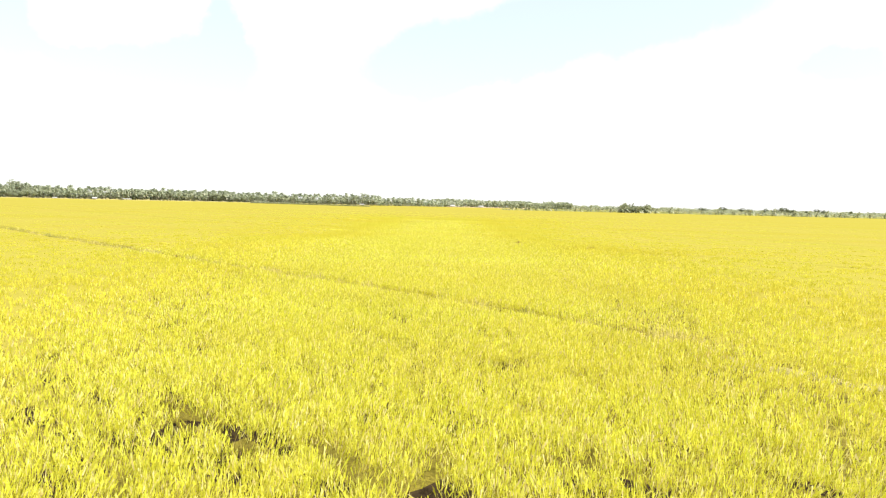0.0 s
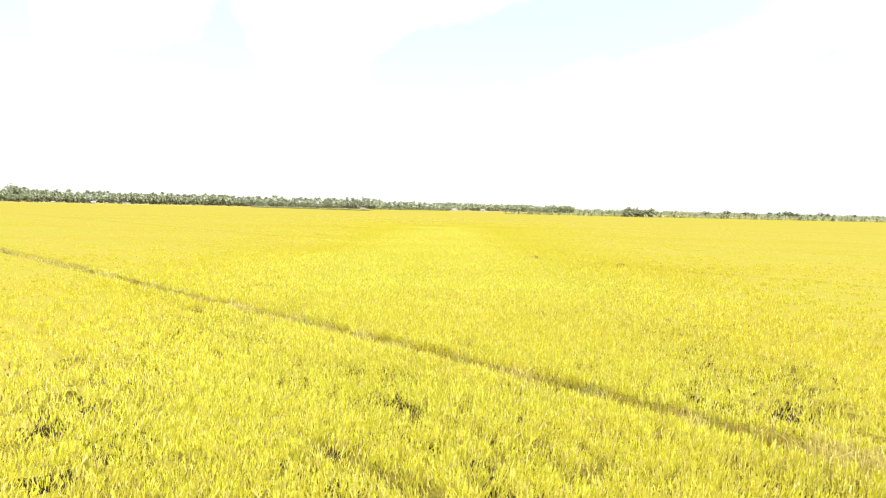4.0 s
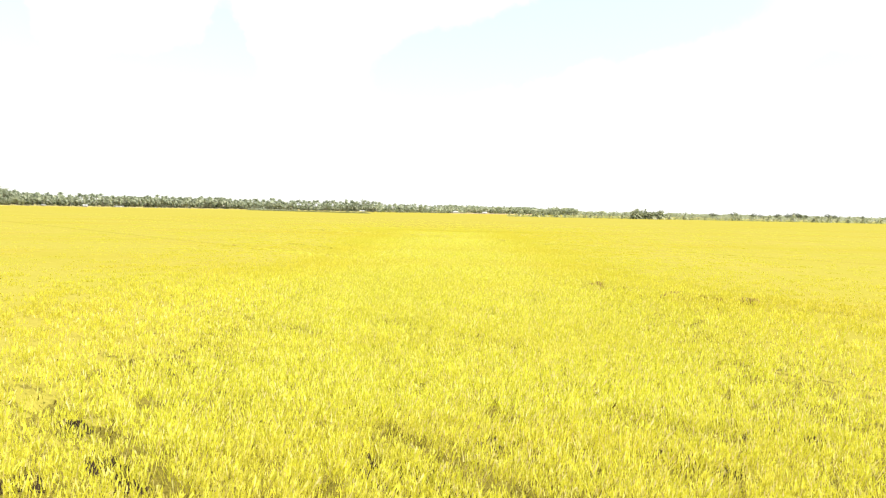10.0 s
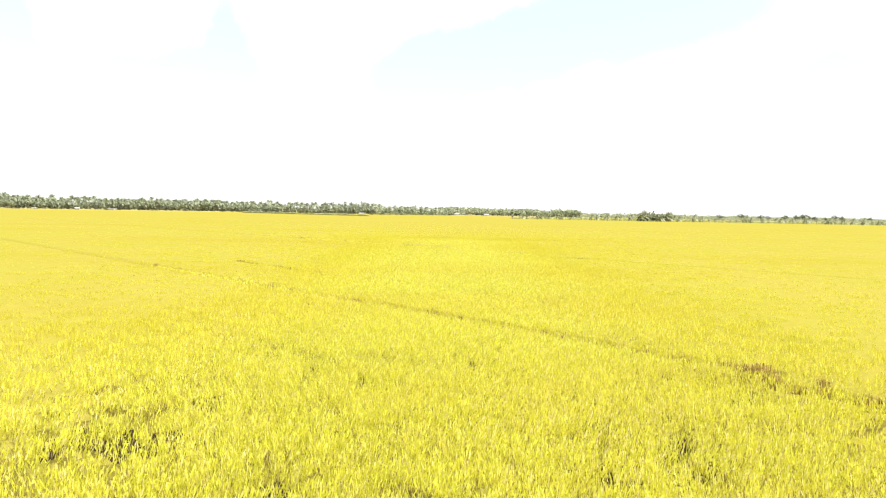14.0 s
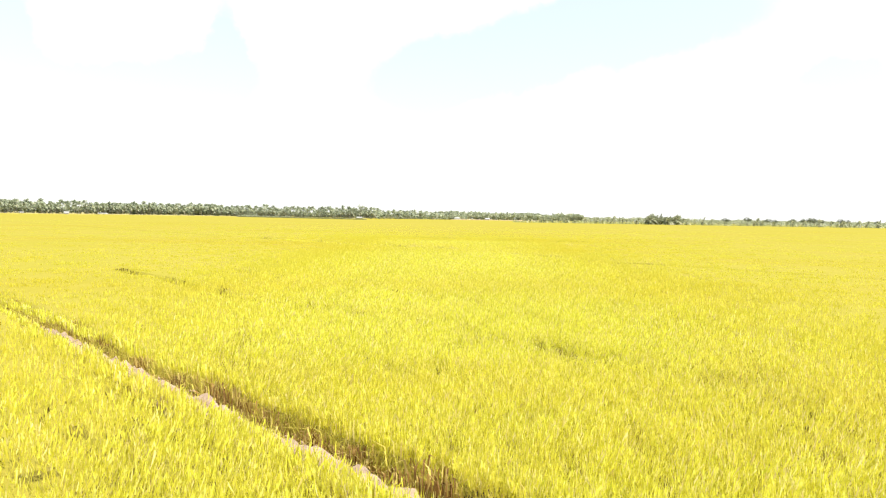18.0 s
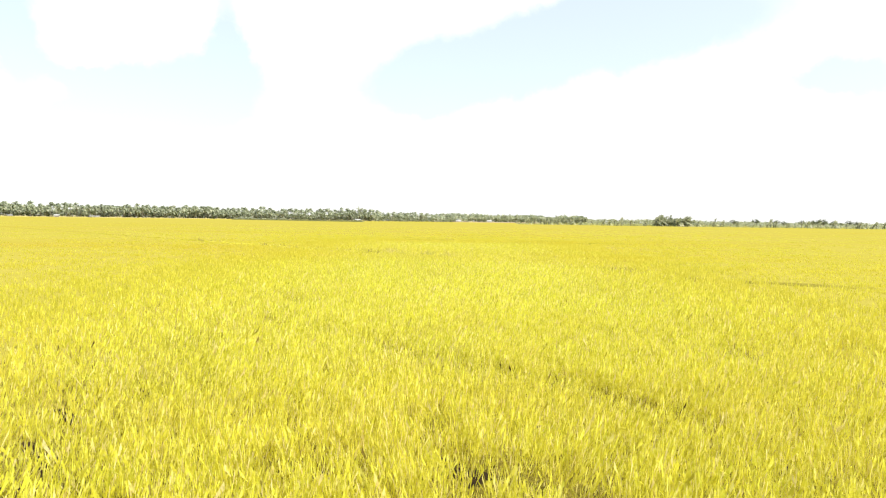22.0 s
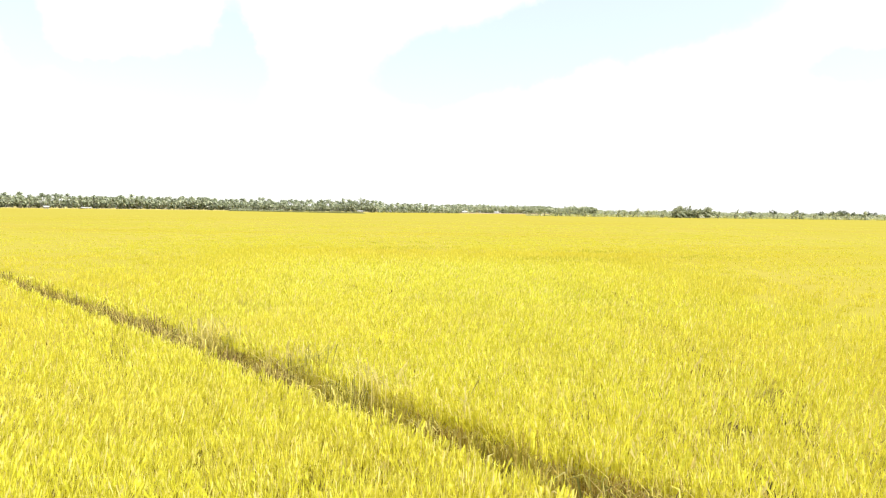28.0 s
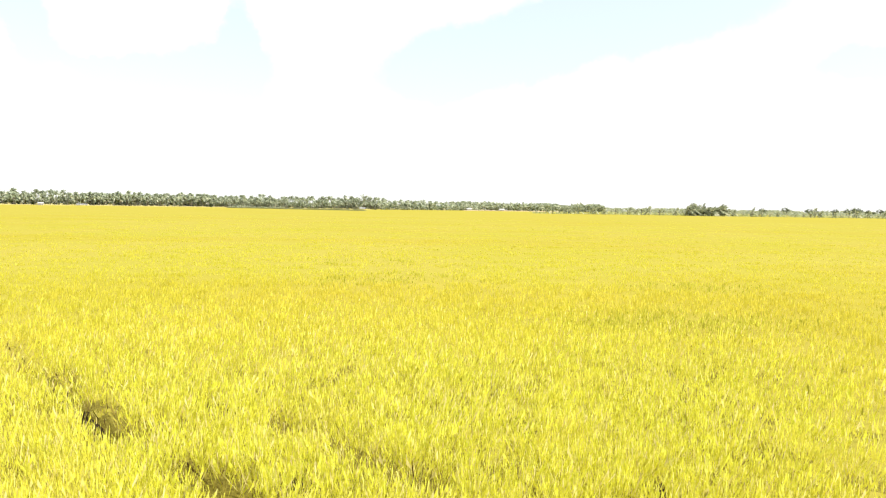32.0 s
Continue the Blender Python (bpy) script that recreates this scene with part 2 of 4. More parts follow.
SOIL = material("dark_field_soil", earthy((0.10, 0.07, 0.04), (0.20, 0.15, 0.09), 4.0))
MUD = material("dry_cracked_mud", earthy((0.24, 0.17, 0.115), (0.45, 0.345, 0.25), 7.0))
BANK = material("grassy_earth", earthy((0.22, 0.20, 0.07), (0.42, 0.36, 0.14), 5.0))
# darker copy of BANK: shade beneath the dry grass put into the colour
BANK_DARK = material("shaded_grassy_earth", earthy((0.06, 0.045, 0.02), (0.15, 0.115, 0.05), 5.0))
# green turf, darkened to stand for the shadow edge along the dyke
DYKE = material("dyke_turf", earthy((0.07, 0.08, 0.03), (0.16, 0.16, 0.06), 1.2))
GROUND = material("dry_ground", earthy((0.26, 0.22, 0.09), (0.44, 0.38, 0.14), 0.4))
BARK = material("palm_bark", earthy((0.14, 0.12, 0.10), (0.28, 0.25, 0.20), 5.0))
WALL = material("whitewashed_wall", earthy((0.50, 0.49, 0.46), (0.66, 0.65, 0.62), 3.0))
TIN = material("pale_tin_roof", earthy((0.32, 0.33, 0.34), (0.46, 0.47, 0.48), 1.5))


# ---- builders ----
def mesh_of(name, verts, faces, mat):
    """A mesh from arrays: verts (n, 3); faces: arrays of quads and triangles."""
    me = bpy.data.meshes.new(name)
    verts = np.asarray(verts, dtype=np.float32)
    faces = [np.asarray(f, dtype=np.int32) for f in faces if len(f)]
    loops = np.concatenate([f.ravel() for f in faces])
    sizes = np.concatenate([np.full(len(f), f.shape[1], dtype=np.int32) for f in faces])
    starts = np.concatenate(([0], np.cumsum(sizes)[:-1])).astype(np.int32)
    me.vertices.add(len(verts))
    me.vertices.foreach_set("co", verts.ravel())
    me.loops.add(len(loops))
    me.loops.foreach_set("vertex_index", loops)
    me.polygons.add(len(sizes))
    me.polygons.foreach_set("loop_start", starts)
    me.polygons.foreach_set("loop_total", sizes)
    me.update(calc_edges=True)
    me.materials.append(mat)
    return me


def part(name, bm, mat, parent, label=""):
    if isinstance(bm, bpy.types.Mesh):
        me = bm
    else:
        me = bpy.data.meshes.new(name)
        bm.to_mesh(me)
        bm.free()
        me.materials.append(mat)
    ob = new(name, me)
    ob.parent = parent
    if label:
        tagged(ob, label)
    return ob


rng = np.random.default_rng(7)
# the banks between the plots run slantwise: u = x + y is constant along each
BUNDS = (26.0, 75.5, 129.2)
GAPS = ((-0.45, 1.30), (-0.86, 0.48), (-0.72, 0.60))     # from each bank's line to the crop before and behind it, in u
TOP = 0.26                        # closed canopy; leaf tips stand above it
# wheel tracks and lodged streaks: u, y - x from, to, half width in u, depth
TRACKS = ((7.1, 12.5, 17.0, 0.34, 0.85), (8.2, 7.5, 12.0, 0.34, 0.85), (16.65, 13.5, 24.0, 0.32, 0.75), (20.2, 16.0, 24.0, 0.30, 0.5), (21.7, 34.0, 43.0, 0.3, 0.75),
          (21.4, 8.0, 10.5, 0.3, 0.6), (33.1, 43.0, 53.0, 0.30, 0.7), (38.5, 24.0, 43.0, 0.32, 0.8), (44.8, 34.5, 39.0, 0.32, 0.6), (44.8, 54.0, 67.0, 0.34, 0.6),
          (50.0, 46.5, 64.0, 0.32, 0.5), (56.9, 52.0, 60.0, 0.32, 0.7), (62.85, 50.0, 61.0, 0.30, 0.4), (62.85, 72.0, 86.0, 0.30, 0.6),
          (85.8, 78.0, 124.0, 0.36, 0.95), (87.3, 88.0, 93.0, 0.30, 0.8), (90.8, 87.0, 91.0, 0.30, 0.75), (92.5, 92.0, 99.0, 0.32, 0.7), (96.5, 90.0, 98.0, 0.32, 0.8),
          (93.3, 103.0, 120.0, 0.3, 0.5), (100.8, 96.5, 110.0, 0.36, 0.95), (104.5, 112.0, 117.0, 0.4, 0.5), (106.5, 98.0, 103.0, 0.3, 0.6),
          (114.95, 116.5, 122.0, 0.34, 0.55), (115.3, 105.0, 110.0, 0.3, 0.5), (117.9, 122.0, 126.0, 0.3, 0.9), (119.8, 120.5, 126.0, 0.34, 0.95),
          (121.2, 113.0, 115.5, 0.3, 0.6), (122.9, 118.5, 125.0, 0.32, 0.95), (139.9, 136.0, 160.0, 0.34, 0.95), (144.8, 146.0, 162.0, 0.32, 0.62),
          (145.0, 134.0, 141.0, 0.4, 0.55), (147.15, 145.0, 150.0, 0.32, 0.85), (147.75, 134.0, 139.0, 0.3, 0.6))


# olive places in the crop: centre and half sizes
PATCHES = ((-1.9, 166.3, 3.8, 2.8), (7.0, 157.0, 3.4, 2.0), (16.3, 160.0, 3.8, 2.0), (-3.9, 174.0, 4.0, 2.2), (10.4, 165.0, 4.0, 1.6))


LATTICE = np.random.default_rng(3).uniform(-1, 1, (512, 512))


def wave(x, y, s, k=0.0):
    """Smooth lattice noise in -1 .. 1 on arrays, about 3 / s metres from hill to hill."""
    a, b = x * s * 0.6 + 37.3 * k + 200, y * s * 0.6 + 91.7 * k + 200
    i, j = np.floor(a).astype(int), np.floor(b).astype(int)
    p, q = a - i, b - j
    p, q = p * p * (3 - 2 * p), q * q * (3 - 2 * q)
    i0, i1, j0, j1 = i % 512, (i + 1) % 512, j % 512, (j + 1) % 512
    return (LATTICE[i0, j0] * (1 - p) + LATTICE[i1, j0] * p) * (1 - q) + (LATTICE[i0, j1] * (1 - p) + LATTICE[i1, j1] * p) * q


def gap_at(x, y):
    """How far the crop is pressed down or missing, 0 to 1."""
    u, v = x + y, y - x
    g = np.zeros_like(x)
    for cu, v0, v1, half, depth in TRACKS:
        wob = 0.14 * np.sin(v * 0.9 + cu) + 0.08 * np.sin(v * 2.3)
        side = np.exp(-((u - cu - wob) / (half * 1.0)) ** 4)
        ends = np.clip((v - v0 + 1.0) / 1.5, 0, 1) * np.clip((v1 + 1.0 - v) / 1.5, 0, 1)
        broken = np.clip(0.12 + 0.98 * depth + 1.5 * wave(v, v * 0 + cu, 2.2, cu) + 0.5 * wave(x, y, 11.0, cu), 0, 1.1)
        g = np.maximum(g, min(1.0, depth + 0.12) * side * ends * broken)
    speck = 0.50 * wave(x, y, 1.6, 0.4) + 0.62 * wave(x, y, 7.5, 1.9) + 0.42 * wave(x, y, 14.0, 3.3) + 0.25 * wave(x, y, 0.35, 2.9)
    speck = speck + np.where(u < 25.6, 0.20, np.where((u > 83) & (u < 99), 0.22, 0.06))
    return np.maximum(g, np.clip((speck - 0.66) * 4.0, 0, 0.9) * np.clip((16.0 - lane(x, y)) / 7.0, 0, 1))


def olive_at(x, y):
    """Where the crop is still green, 0 to 1."""
    g = np.zeros_like(x)
    for px, py, rx, ry in PATCHES:
        g = np.maximum(g, np.exp(-(((x - px) / rx) ** 2 + ((y - py) / ry) ** 2) ** 2) * np.clip(0.7 + 0.8 * wave(x, y, 1.1, px), 0, 1))
    return g


def lane(x, y):
    """How coarsely the crop may be built: 6 along the middle lane of the plan, more away from it."""
    wide = 0.56 + 0.34 * np.clip((76.0 - y) / 14.0, 0, 1)
    return np.maximum(np.maximum(6.0, np.abs(x + 0.4) / wide), np.maximum(y - 141.5, 7.5 - y))


def sway(u, v):
    """The first bank bends away from its line: shift in u at a place along it."""
    return -0.015 * np.maximum(0.0, v - 28.0) * np.clip((u - 5.0) / 20.0, 0, 1) * np.clip((55.0 - u) / 27.0, 0, 1) * np.clip((160 - v) / 60, 0, 1)


def pinch(k, v):
    """How far the crop behind a bank closes in on it, away from the path."""
    a = v - BUNDS[k - 1]
    ahead = (0.0, 0.9, 0.0, 0.0)[k] * np.clip((a - 40.0) / 40.0, 0, 1) + (0.0, 0.0, 0.50, 0.30)[k] * np.clip((a - 12.0) / 14.0, 0, 1) + (0.0, 0.0, 1.45, 1.7)[k] * np.clip((a - 27.0) / 20.0, 0, 1)
    return ahead + (0.0, 2.3, 2.0, 2.0)[k] * np.clip(((0.0, -14.0, -22.0, -26.0)[k] - a) / 6.0, 0, 1)


# ---- ground ----
def build_ground():
    s = np.array([-4600, -1500, -500, -150, 0, 150, 400, 700, 1000, 1600, 2600, 4600], dtype=float)
    xx, yy = np.meshgrid(s, s + 200)
    v = np.stack([xx.ravel(), yy.ravel(), 0 * xx.ravel()], 1)
    n = len(s)
    i = (np.arange(n - 1)[:, None] * n + np.arange(n - 1)[None]).ravel()
    f = np.stack([i, i + 1, i + n + 1, i + n], 1)
    tagged(new("ground", mesh_of("ground", v, [f], GROUND)), "flat dry delta ground out to the horizon", "ground", kind="structure")


build_ground()


def build_soil():
    u = np.array([-60, 0, 60, 120, 180, 240.0])
    w = np.array([-160, -60, 0, 60, 120, 180, 240, 330.0])
    uu, vv = np.meshgrid(u, w)
    v = np.stack([((uu - vv) / 2).ravel(), ((uu + vv) / 2).ravel(), 0 * uu.ravel() + 0.008], 1)
    n = len(u)
    i = (np.arange(len(w) - 1)[:, None] * n + np.arange(n - 1)[None]).ravel()
    tagged(new("field_soil", mesh_of("field_soil", v, [np.stack([i, i + 1, i + n + 1, i + n], 1)], SOIL)), "dark brown soil under the rice", "soil", kind="structure")


build_soil()


def steps(a, b, fine0, fine1, d):
    """Grid lines from a to b, d apart between fine0 and fine1 and wider outside."""
    out = list(np.arange(max(a, fine0), min(b, fine1), d))
    x, w = (out[0] if out else a), d
    left = []
    while x > a:
        w *= 1.35
        x = max(a, x - w)
        left.append(x)
    x, w = out[-1], d
    right = []
    while x < b:
        w *= 1.35
        x = min(b, x + w)
        right.append(x)
    return np.array(left[::-1] + out + right)


def build_plot(k, u0, u1, v_near0, v_near1, v_far0, v_far1):
    """A plot of ripe rice between two banks: the closed canopy with its sides."""
    us = np.concatenate(([u0], steps(u0 + 0.05, u1 - 0.05, max(u0, -30), min(u1, 182), 0.65), [u1]))
    us = np.unique(np.concatenate([us] + [cu + np.arange(-0.75, 0.76, 0.25) for cu, *_ in TRACKS if u0 + 1 < cu < u1 - 1]))
    vs = steps(v_far0, v_far1, v_near0, v_near1, 0.6)
    uu, vv = np.meshgrid(us, vs)
    ragged = np.where((us > us[0]) & (us < us[-1]), 0, 1)[None] * 0.25 * wave(vv, uu, 1.7)
    uu = uu + ragged + sway(uu, vv) - np.where(us < u0 + 0.02, 1, 0)[None] * pinch(k, vv)
    x, y = (uu - vv) / 2, (uu + vv) / 2
    far = np.clip((lane(x, y) - 8.0) / 17, 0, 1)
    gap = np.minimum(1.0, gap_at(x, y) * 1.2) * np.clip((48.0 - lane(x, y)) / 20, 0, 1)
    z = TOP + 0.61 * far ** 0.55 + (1 - 0.9 * far) * (0.06 * wave(x, y, 1.3) + 0.05 * wave(x, y, 5.1, 1.0)) - (0.62 + 0.35 * far) * gap
    z = np.maximum(z, 0.03)
    z[:, 0], z[:, -1] = 0.0, 0.0
    v = np.stack([x.ravel(), y.ravel(), z.ravel()], 1)
    n = len(us)
    i = (np.arange(len(vs) - 1)[:, None] * n + np.arange(n - 1)[None]).ravel()
    f = np.stack([i, i + 1, i + n + 1, i + n], 1)
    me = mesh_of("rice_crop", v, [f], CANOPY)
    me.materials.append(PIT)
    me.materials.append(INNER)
    # along the middle lane the closed tops are leaves of their own, and this sheet is the withered layer under them,
    # its colour darkened for their shade
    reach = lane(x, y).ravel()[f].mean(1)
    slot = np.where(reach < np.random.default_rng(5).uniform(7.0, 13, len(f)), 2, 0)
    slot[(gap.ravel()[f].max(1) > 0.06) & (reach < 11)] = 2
    # gap floors get PIT, which carries the shade as colour
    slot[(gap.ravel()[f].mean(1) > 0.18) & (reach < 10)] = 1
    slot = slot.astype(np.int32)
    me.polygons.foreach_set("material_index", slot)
    me.polygons.foreach_set("use_smooth", np.ones(len(me.polygons), dtype=bool))
    return new("rice_crop", me)


def blades(x, y, z0, z1, width, lean, bend, simple, calm=1.0):
    """Upright leaves: arrays of foot, top, width and lean; simple ones are single triangles."""
    n = len(x)
    turn = rng.uniform(-0.9, 0.9, n) * calm
    wx, wy = np.cos(turn) * width / 2, np.sin(turn) * width / 2
    lx, ly = lean
    hz = z1 - z0
    if simple:
        v = np.empty((n, 3, 3), dtype=np.float32)
        v[:, 0] = np.stack([x - wx, y - wy, z0], 1)
        v[:, 1] = np.stack([x + wx, y + wy, z0], 1)
        v[:, 2] = np.stack([x + lx * hz, y + ly * hz, z1], 1)
        # ripe ears are thin at the foot and broad at the top
        e = rng.uniform(0, 1, n) < 0.5
        tx, ty, tilt = x + lx * hz, y + ly * hz, rng.uniform(-0.04, 0.04, n)
        v[e, 0] = np.stack([tx - wx * 0.8, ty - wy * 0.8, z1 - tilt], 1)[e]
        v[e, 1] = np.stack([x, y, z0], 1)[e]
        v[e, 2] = np.stack([tx + wx * 0.8, ty + wy * 0.8, z1 + tilt], 1)[e]
        return v.reshape(-1, 3), np.arange(n * 3).reshape(n, 3), None
    v = np.empty((n, 5, 3), dtype=np.float32)
    mx, my = x + lx * hz * 0.4, y + ly * hz * 0.4
    zm = z0 + hz * np.where(bend > 0.3, 0.85, 0.64)
    v[:, 0] = np.stack([x - wx * 0.8, y - wy * 0.8, z0], 1)
    v[:, 1] = np.stack([x + wx * 0.8, y + wy * 0.8, z0], 1)
    v[:, 2] = np.stack([mx + wx, my + wy, zm], 1)
    v[:, 3] = np.stack([mx - wx, my - wy, zm], 1)
    # ripe heads hang over: the tip falls back below the bend
    hang = np.maximum(bend, 0)
    tipx, tipy = x + lx * hz * (1 + bend) + hang * 0.05 * np.sign(lx), y + ly * hz * (1 + bend)
    v[:, 4] = np.stack([tipx, tipy, z1 - hang * 0.09], 1)
    k = np.arange(n)[:, None] * 5
    return v.reshape(-1, 3), k + np.array([[3, 2, 4]]), k + np.array([[0, 1, 2, 3]])


def leaves_mesh(name, sets, mat):
    verts, tris, quads, base = [], [], [], 0
    for v, t, q in sets:
        verts.append(v)
        tris.append(t + base)
        if q is not None:
            quads.append(q + base)
        base += len(v)
    return mesh_of(name, np.concatenate(verts), [np.concatenate(tris)] + ([np.concatenate(quads)] if quads else []), mat)


DENSITY = 1550.0         # leaves on a square metre along the middle lane
FALL = 2.5               # how fast they thin out away from it; they widen as they thin
PER_HILL = 14


def fineness(y):
    """Share of the full density: the crop stands coarser where it is only seen from high up."""
    return 0.42 + 0.58 * np.clip((y - 62.0) / 14.0, 0, 1)


def scatter():
    """Hills of leaves, thinning out away from the middle lane."""
    xs, ys = [], []
    for x0, x1, y0, y1 in ((-5, 5, 3, 153), (-12, -5, 3, 160), (5, 12, 3, 160), (-5, 5, 153, 165), (-30, -12, 8, 178), (12, 30, 8, 178), (-12, -5, 160, 178),
                           (5, 12, 160, 178), (-5, 5, 165, 178), (-75, -30, 25, 225), (30, 75, 25, 225), (-30, 30, 178, 225), (-160, -75, 90, 330),
                           (75, 160, 90, 330), (-75, 75, 225, 330)):
        cx, cy = max(0.0, x0, -x1), max(y0, 0)
        most = DENSITY * (6.0 / max(6.0, (cx - 1.5) / (0.90 if y0 < 76 else 0.56), y0 - 141.5)) ** FALL
        n = int((x1 - x0) * (y1 - y0) * most / PER_HILL)
        x, y = rng.uniform(x0, x1, n), rng.uniform(y0, y1, n)
        keep = rng.uniform(0, 1, n) < fineness(y) * DENSITY * (6.0 / lane(x, y)) ** FALL / most
        xs.append(x[keep]), ys.append(y[keep])
    x, y = np.concatenate(xs), np.concatenate(ys)
    size = np.clip((lane(x, y) / 6.0) ** 0.8, 1, 5)
    h = np.repeat(rng.uniform(0, 1, len(x)), PER_HILL)
    size = np.repeat(size, PER_HILL)
    n = len(h)
    dx, dy = rng.standard_normal(n), rng.standard_normal(n)
    return np.repeat(x, PER_HILL) + dx * 0.07 * size, np.repeat(y, PER_HILL) + dy * 0.07 * size, h, dx, dy


def build_rice():
    x, y, hill, dx, dy = scatter()
    d = lane(x, y)
    u = x + y - sway(x + y, y - x)
    g = gap_at(x, y)
    keep = rng.uniform(0, 1, len(x)) > np.clip(g * 2.6 - 0.4, 0, 0.97) * np.clip(1.25 - d / 36, 0.6, 1)
    x, y, d, u, g, hill, dx, dy = (v[keep] for v in (x, y, d, u, g, hill, dx, dy))
    n = len(x)
    z1 = 0.89 + 0.19 * hill + 0.065 * rng.standard_normal(n) - 0.022 * (dx ** 2 + dy ** 2) + 0.035 * wave(x, y, 1.3) - 0.34 * g
    z1 = z1 + np.clip((d - 8.0) / 24, 0, 1) * 0.80 * (0.955 - z1)
    z0 = np.maximum(0.03, z1 - rng.uniform(0.08, 0.24, n))
    width = 0.0099 / fineness(y) ** 0.7 * np.clip((d / 6.0) ** 1.12, 1, 7) * rng.uniform(0.6, 1.4, n)
    fan = 0.20 + 0.25 * g
    lean = (dx * fan + 0.18 * rng.standard_normal(n) + 0.08 + 0.14 * wave(x, y, 0.9, 5.0), dy * fan + 0.18 * rng.standard_normal(n))
    lean = tuple(v * (1.0 - 0.5 * np.clip((d - 8.0) / 20.0, 0, 1)) for v in lean)
    bend = rng.uniform(-0.1, 0.7, n)
    straight = (d > 8.0) | (rng.uniform(0, 1, n) < 0.95)
    mixed = rng.uniform(0, 1, n)
    olive = olive_at(x, y)
    calm = 1.0 - 0.7 * np.clip((d - 8.0) / 20.0, 0, 1)
    edges = [-60.0] + [b for b in BUNDS] + [400.0]
    plots = []
    ends = ((-40.0, -40.0, -8.0, 60.0), (0, -26.0, 10.0, 90.0), (0, 22.0, 140.0, 0), (0, 70.0, 190.0, 0))
    labels = ("golden ripe rice crop with a dark wheel track", "golden ripe rice crop beyond a weedy bank", "golden ripe rice crop with lodged streaks",
              "golden ripe rice crop reaching to the palms")
    near = ((-8, 70), (-10, 110), (30, 175), (80, 215))
    for k in range(4):
        u0 = edges[k] + (GAPS[k - 1][1] if k else 0.0)
        u1 = edges[k + 1] + GAPS[k][0] if k < 3 else 1500.0
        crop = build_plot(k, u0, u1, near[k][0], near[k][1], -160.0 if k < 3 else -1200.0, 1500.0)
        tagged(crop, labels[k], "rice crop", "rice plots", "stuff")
        inside = (u > u0 - 0.02 - pinch(k, y - x)) & (u < u1 + 0.02)
        sets = []
        for simple in (False, True):
            s = inside & (straight if simple else ~straight)
            if s.any():
                sets.append(blades(x[s], y[s], z0[s], z1[s], width[s], (lean[0][s], lean[1][s]), bend[s], simple, calm[s]))
        far_set = (d > 7.0 + 12.0 * mixed).astype(np.int32)
        far_set[olive > mixed * 1.1 + 0.1] = 3
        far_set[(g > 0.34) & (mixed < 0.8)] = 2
        near_tris = sum(len(v[1]) for v in sets[:1])
        me = leaves_mesh("leaves", sets, RICE)
        me.materials.append(RICE_FAR)
        me.materials.append(WITHERED_SHADE)
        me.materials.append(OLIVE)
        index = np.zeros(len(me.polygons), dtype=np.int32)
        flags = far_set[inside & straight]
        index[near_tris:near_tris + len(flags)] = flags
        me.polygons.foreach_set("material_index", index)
        leaves = part("leaves", me, None, crop)
        tagged(leaves, "upright yellow leaves and ears", kind="stuff")
        # standing stems along the cut sides of the plot
        stems, tops = [], []
        for side, ue in ((1, u0), (-1, u1)):
            if abs(ue) > 200 or (k == 0 and side == 1):
                continue
            for bucket, cnt, lo, hi in ((stems, 5000, 0.60, 0.93), (tops, 3600, 0.84, 1.08)):
                vv = ue + rng.uniform(-16, 45, cnt)
                uu = ue + side * (np.abs(rng.standard_normal(cnt)) * 0.14 - (0.14 if lo < 0.7 else -0.04)) + 0.25 * wave(vv, vv * 0 + ue, 1.7)
                uu = uu + sway(uu, vv) - (pinch(k, vv) if side == 1 else 0)
                sx, sy = (uu - vv) / 2, (uu + vv) / 2
                le = -side * np.abs(rng.standard_normal(cnt)) * 0.05
                bucket.append(blades(sx, sy, np.full(cnt, 0.02 if lo < 0.7 else 0.74), rng.uniform(lo, hi, cnt), 0.018 * rng.uniform(0.6, 1.5, cnt),
                                     (le + 0.10 * rng.standard_normal(cnt), le + 0.10 * rng.standard_normal(cnt)), rng.uniform(0, 0.6, cnt), False))
        if stems:
            tagged(part("stems", leaves_mesh("stems", stems, STALK), None, crop), "olive and brown stems at the edge of the plot", kind="stuff")
            tagged(part("edge_leaves", leaves_mesh("edge_leaves", tops, RICE), None, crop), "yellow leaves hanging over the edge of the plot", kind="stuff")
        plots.append(crop)
    return plots


build_rice()


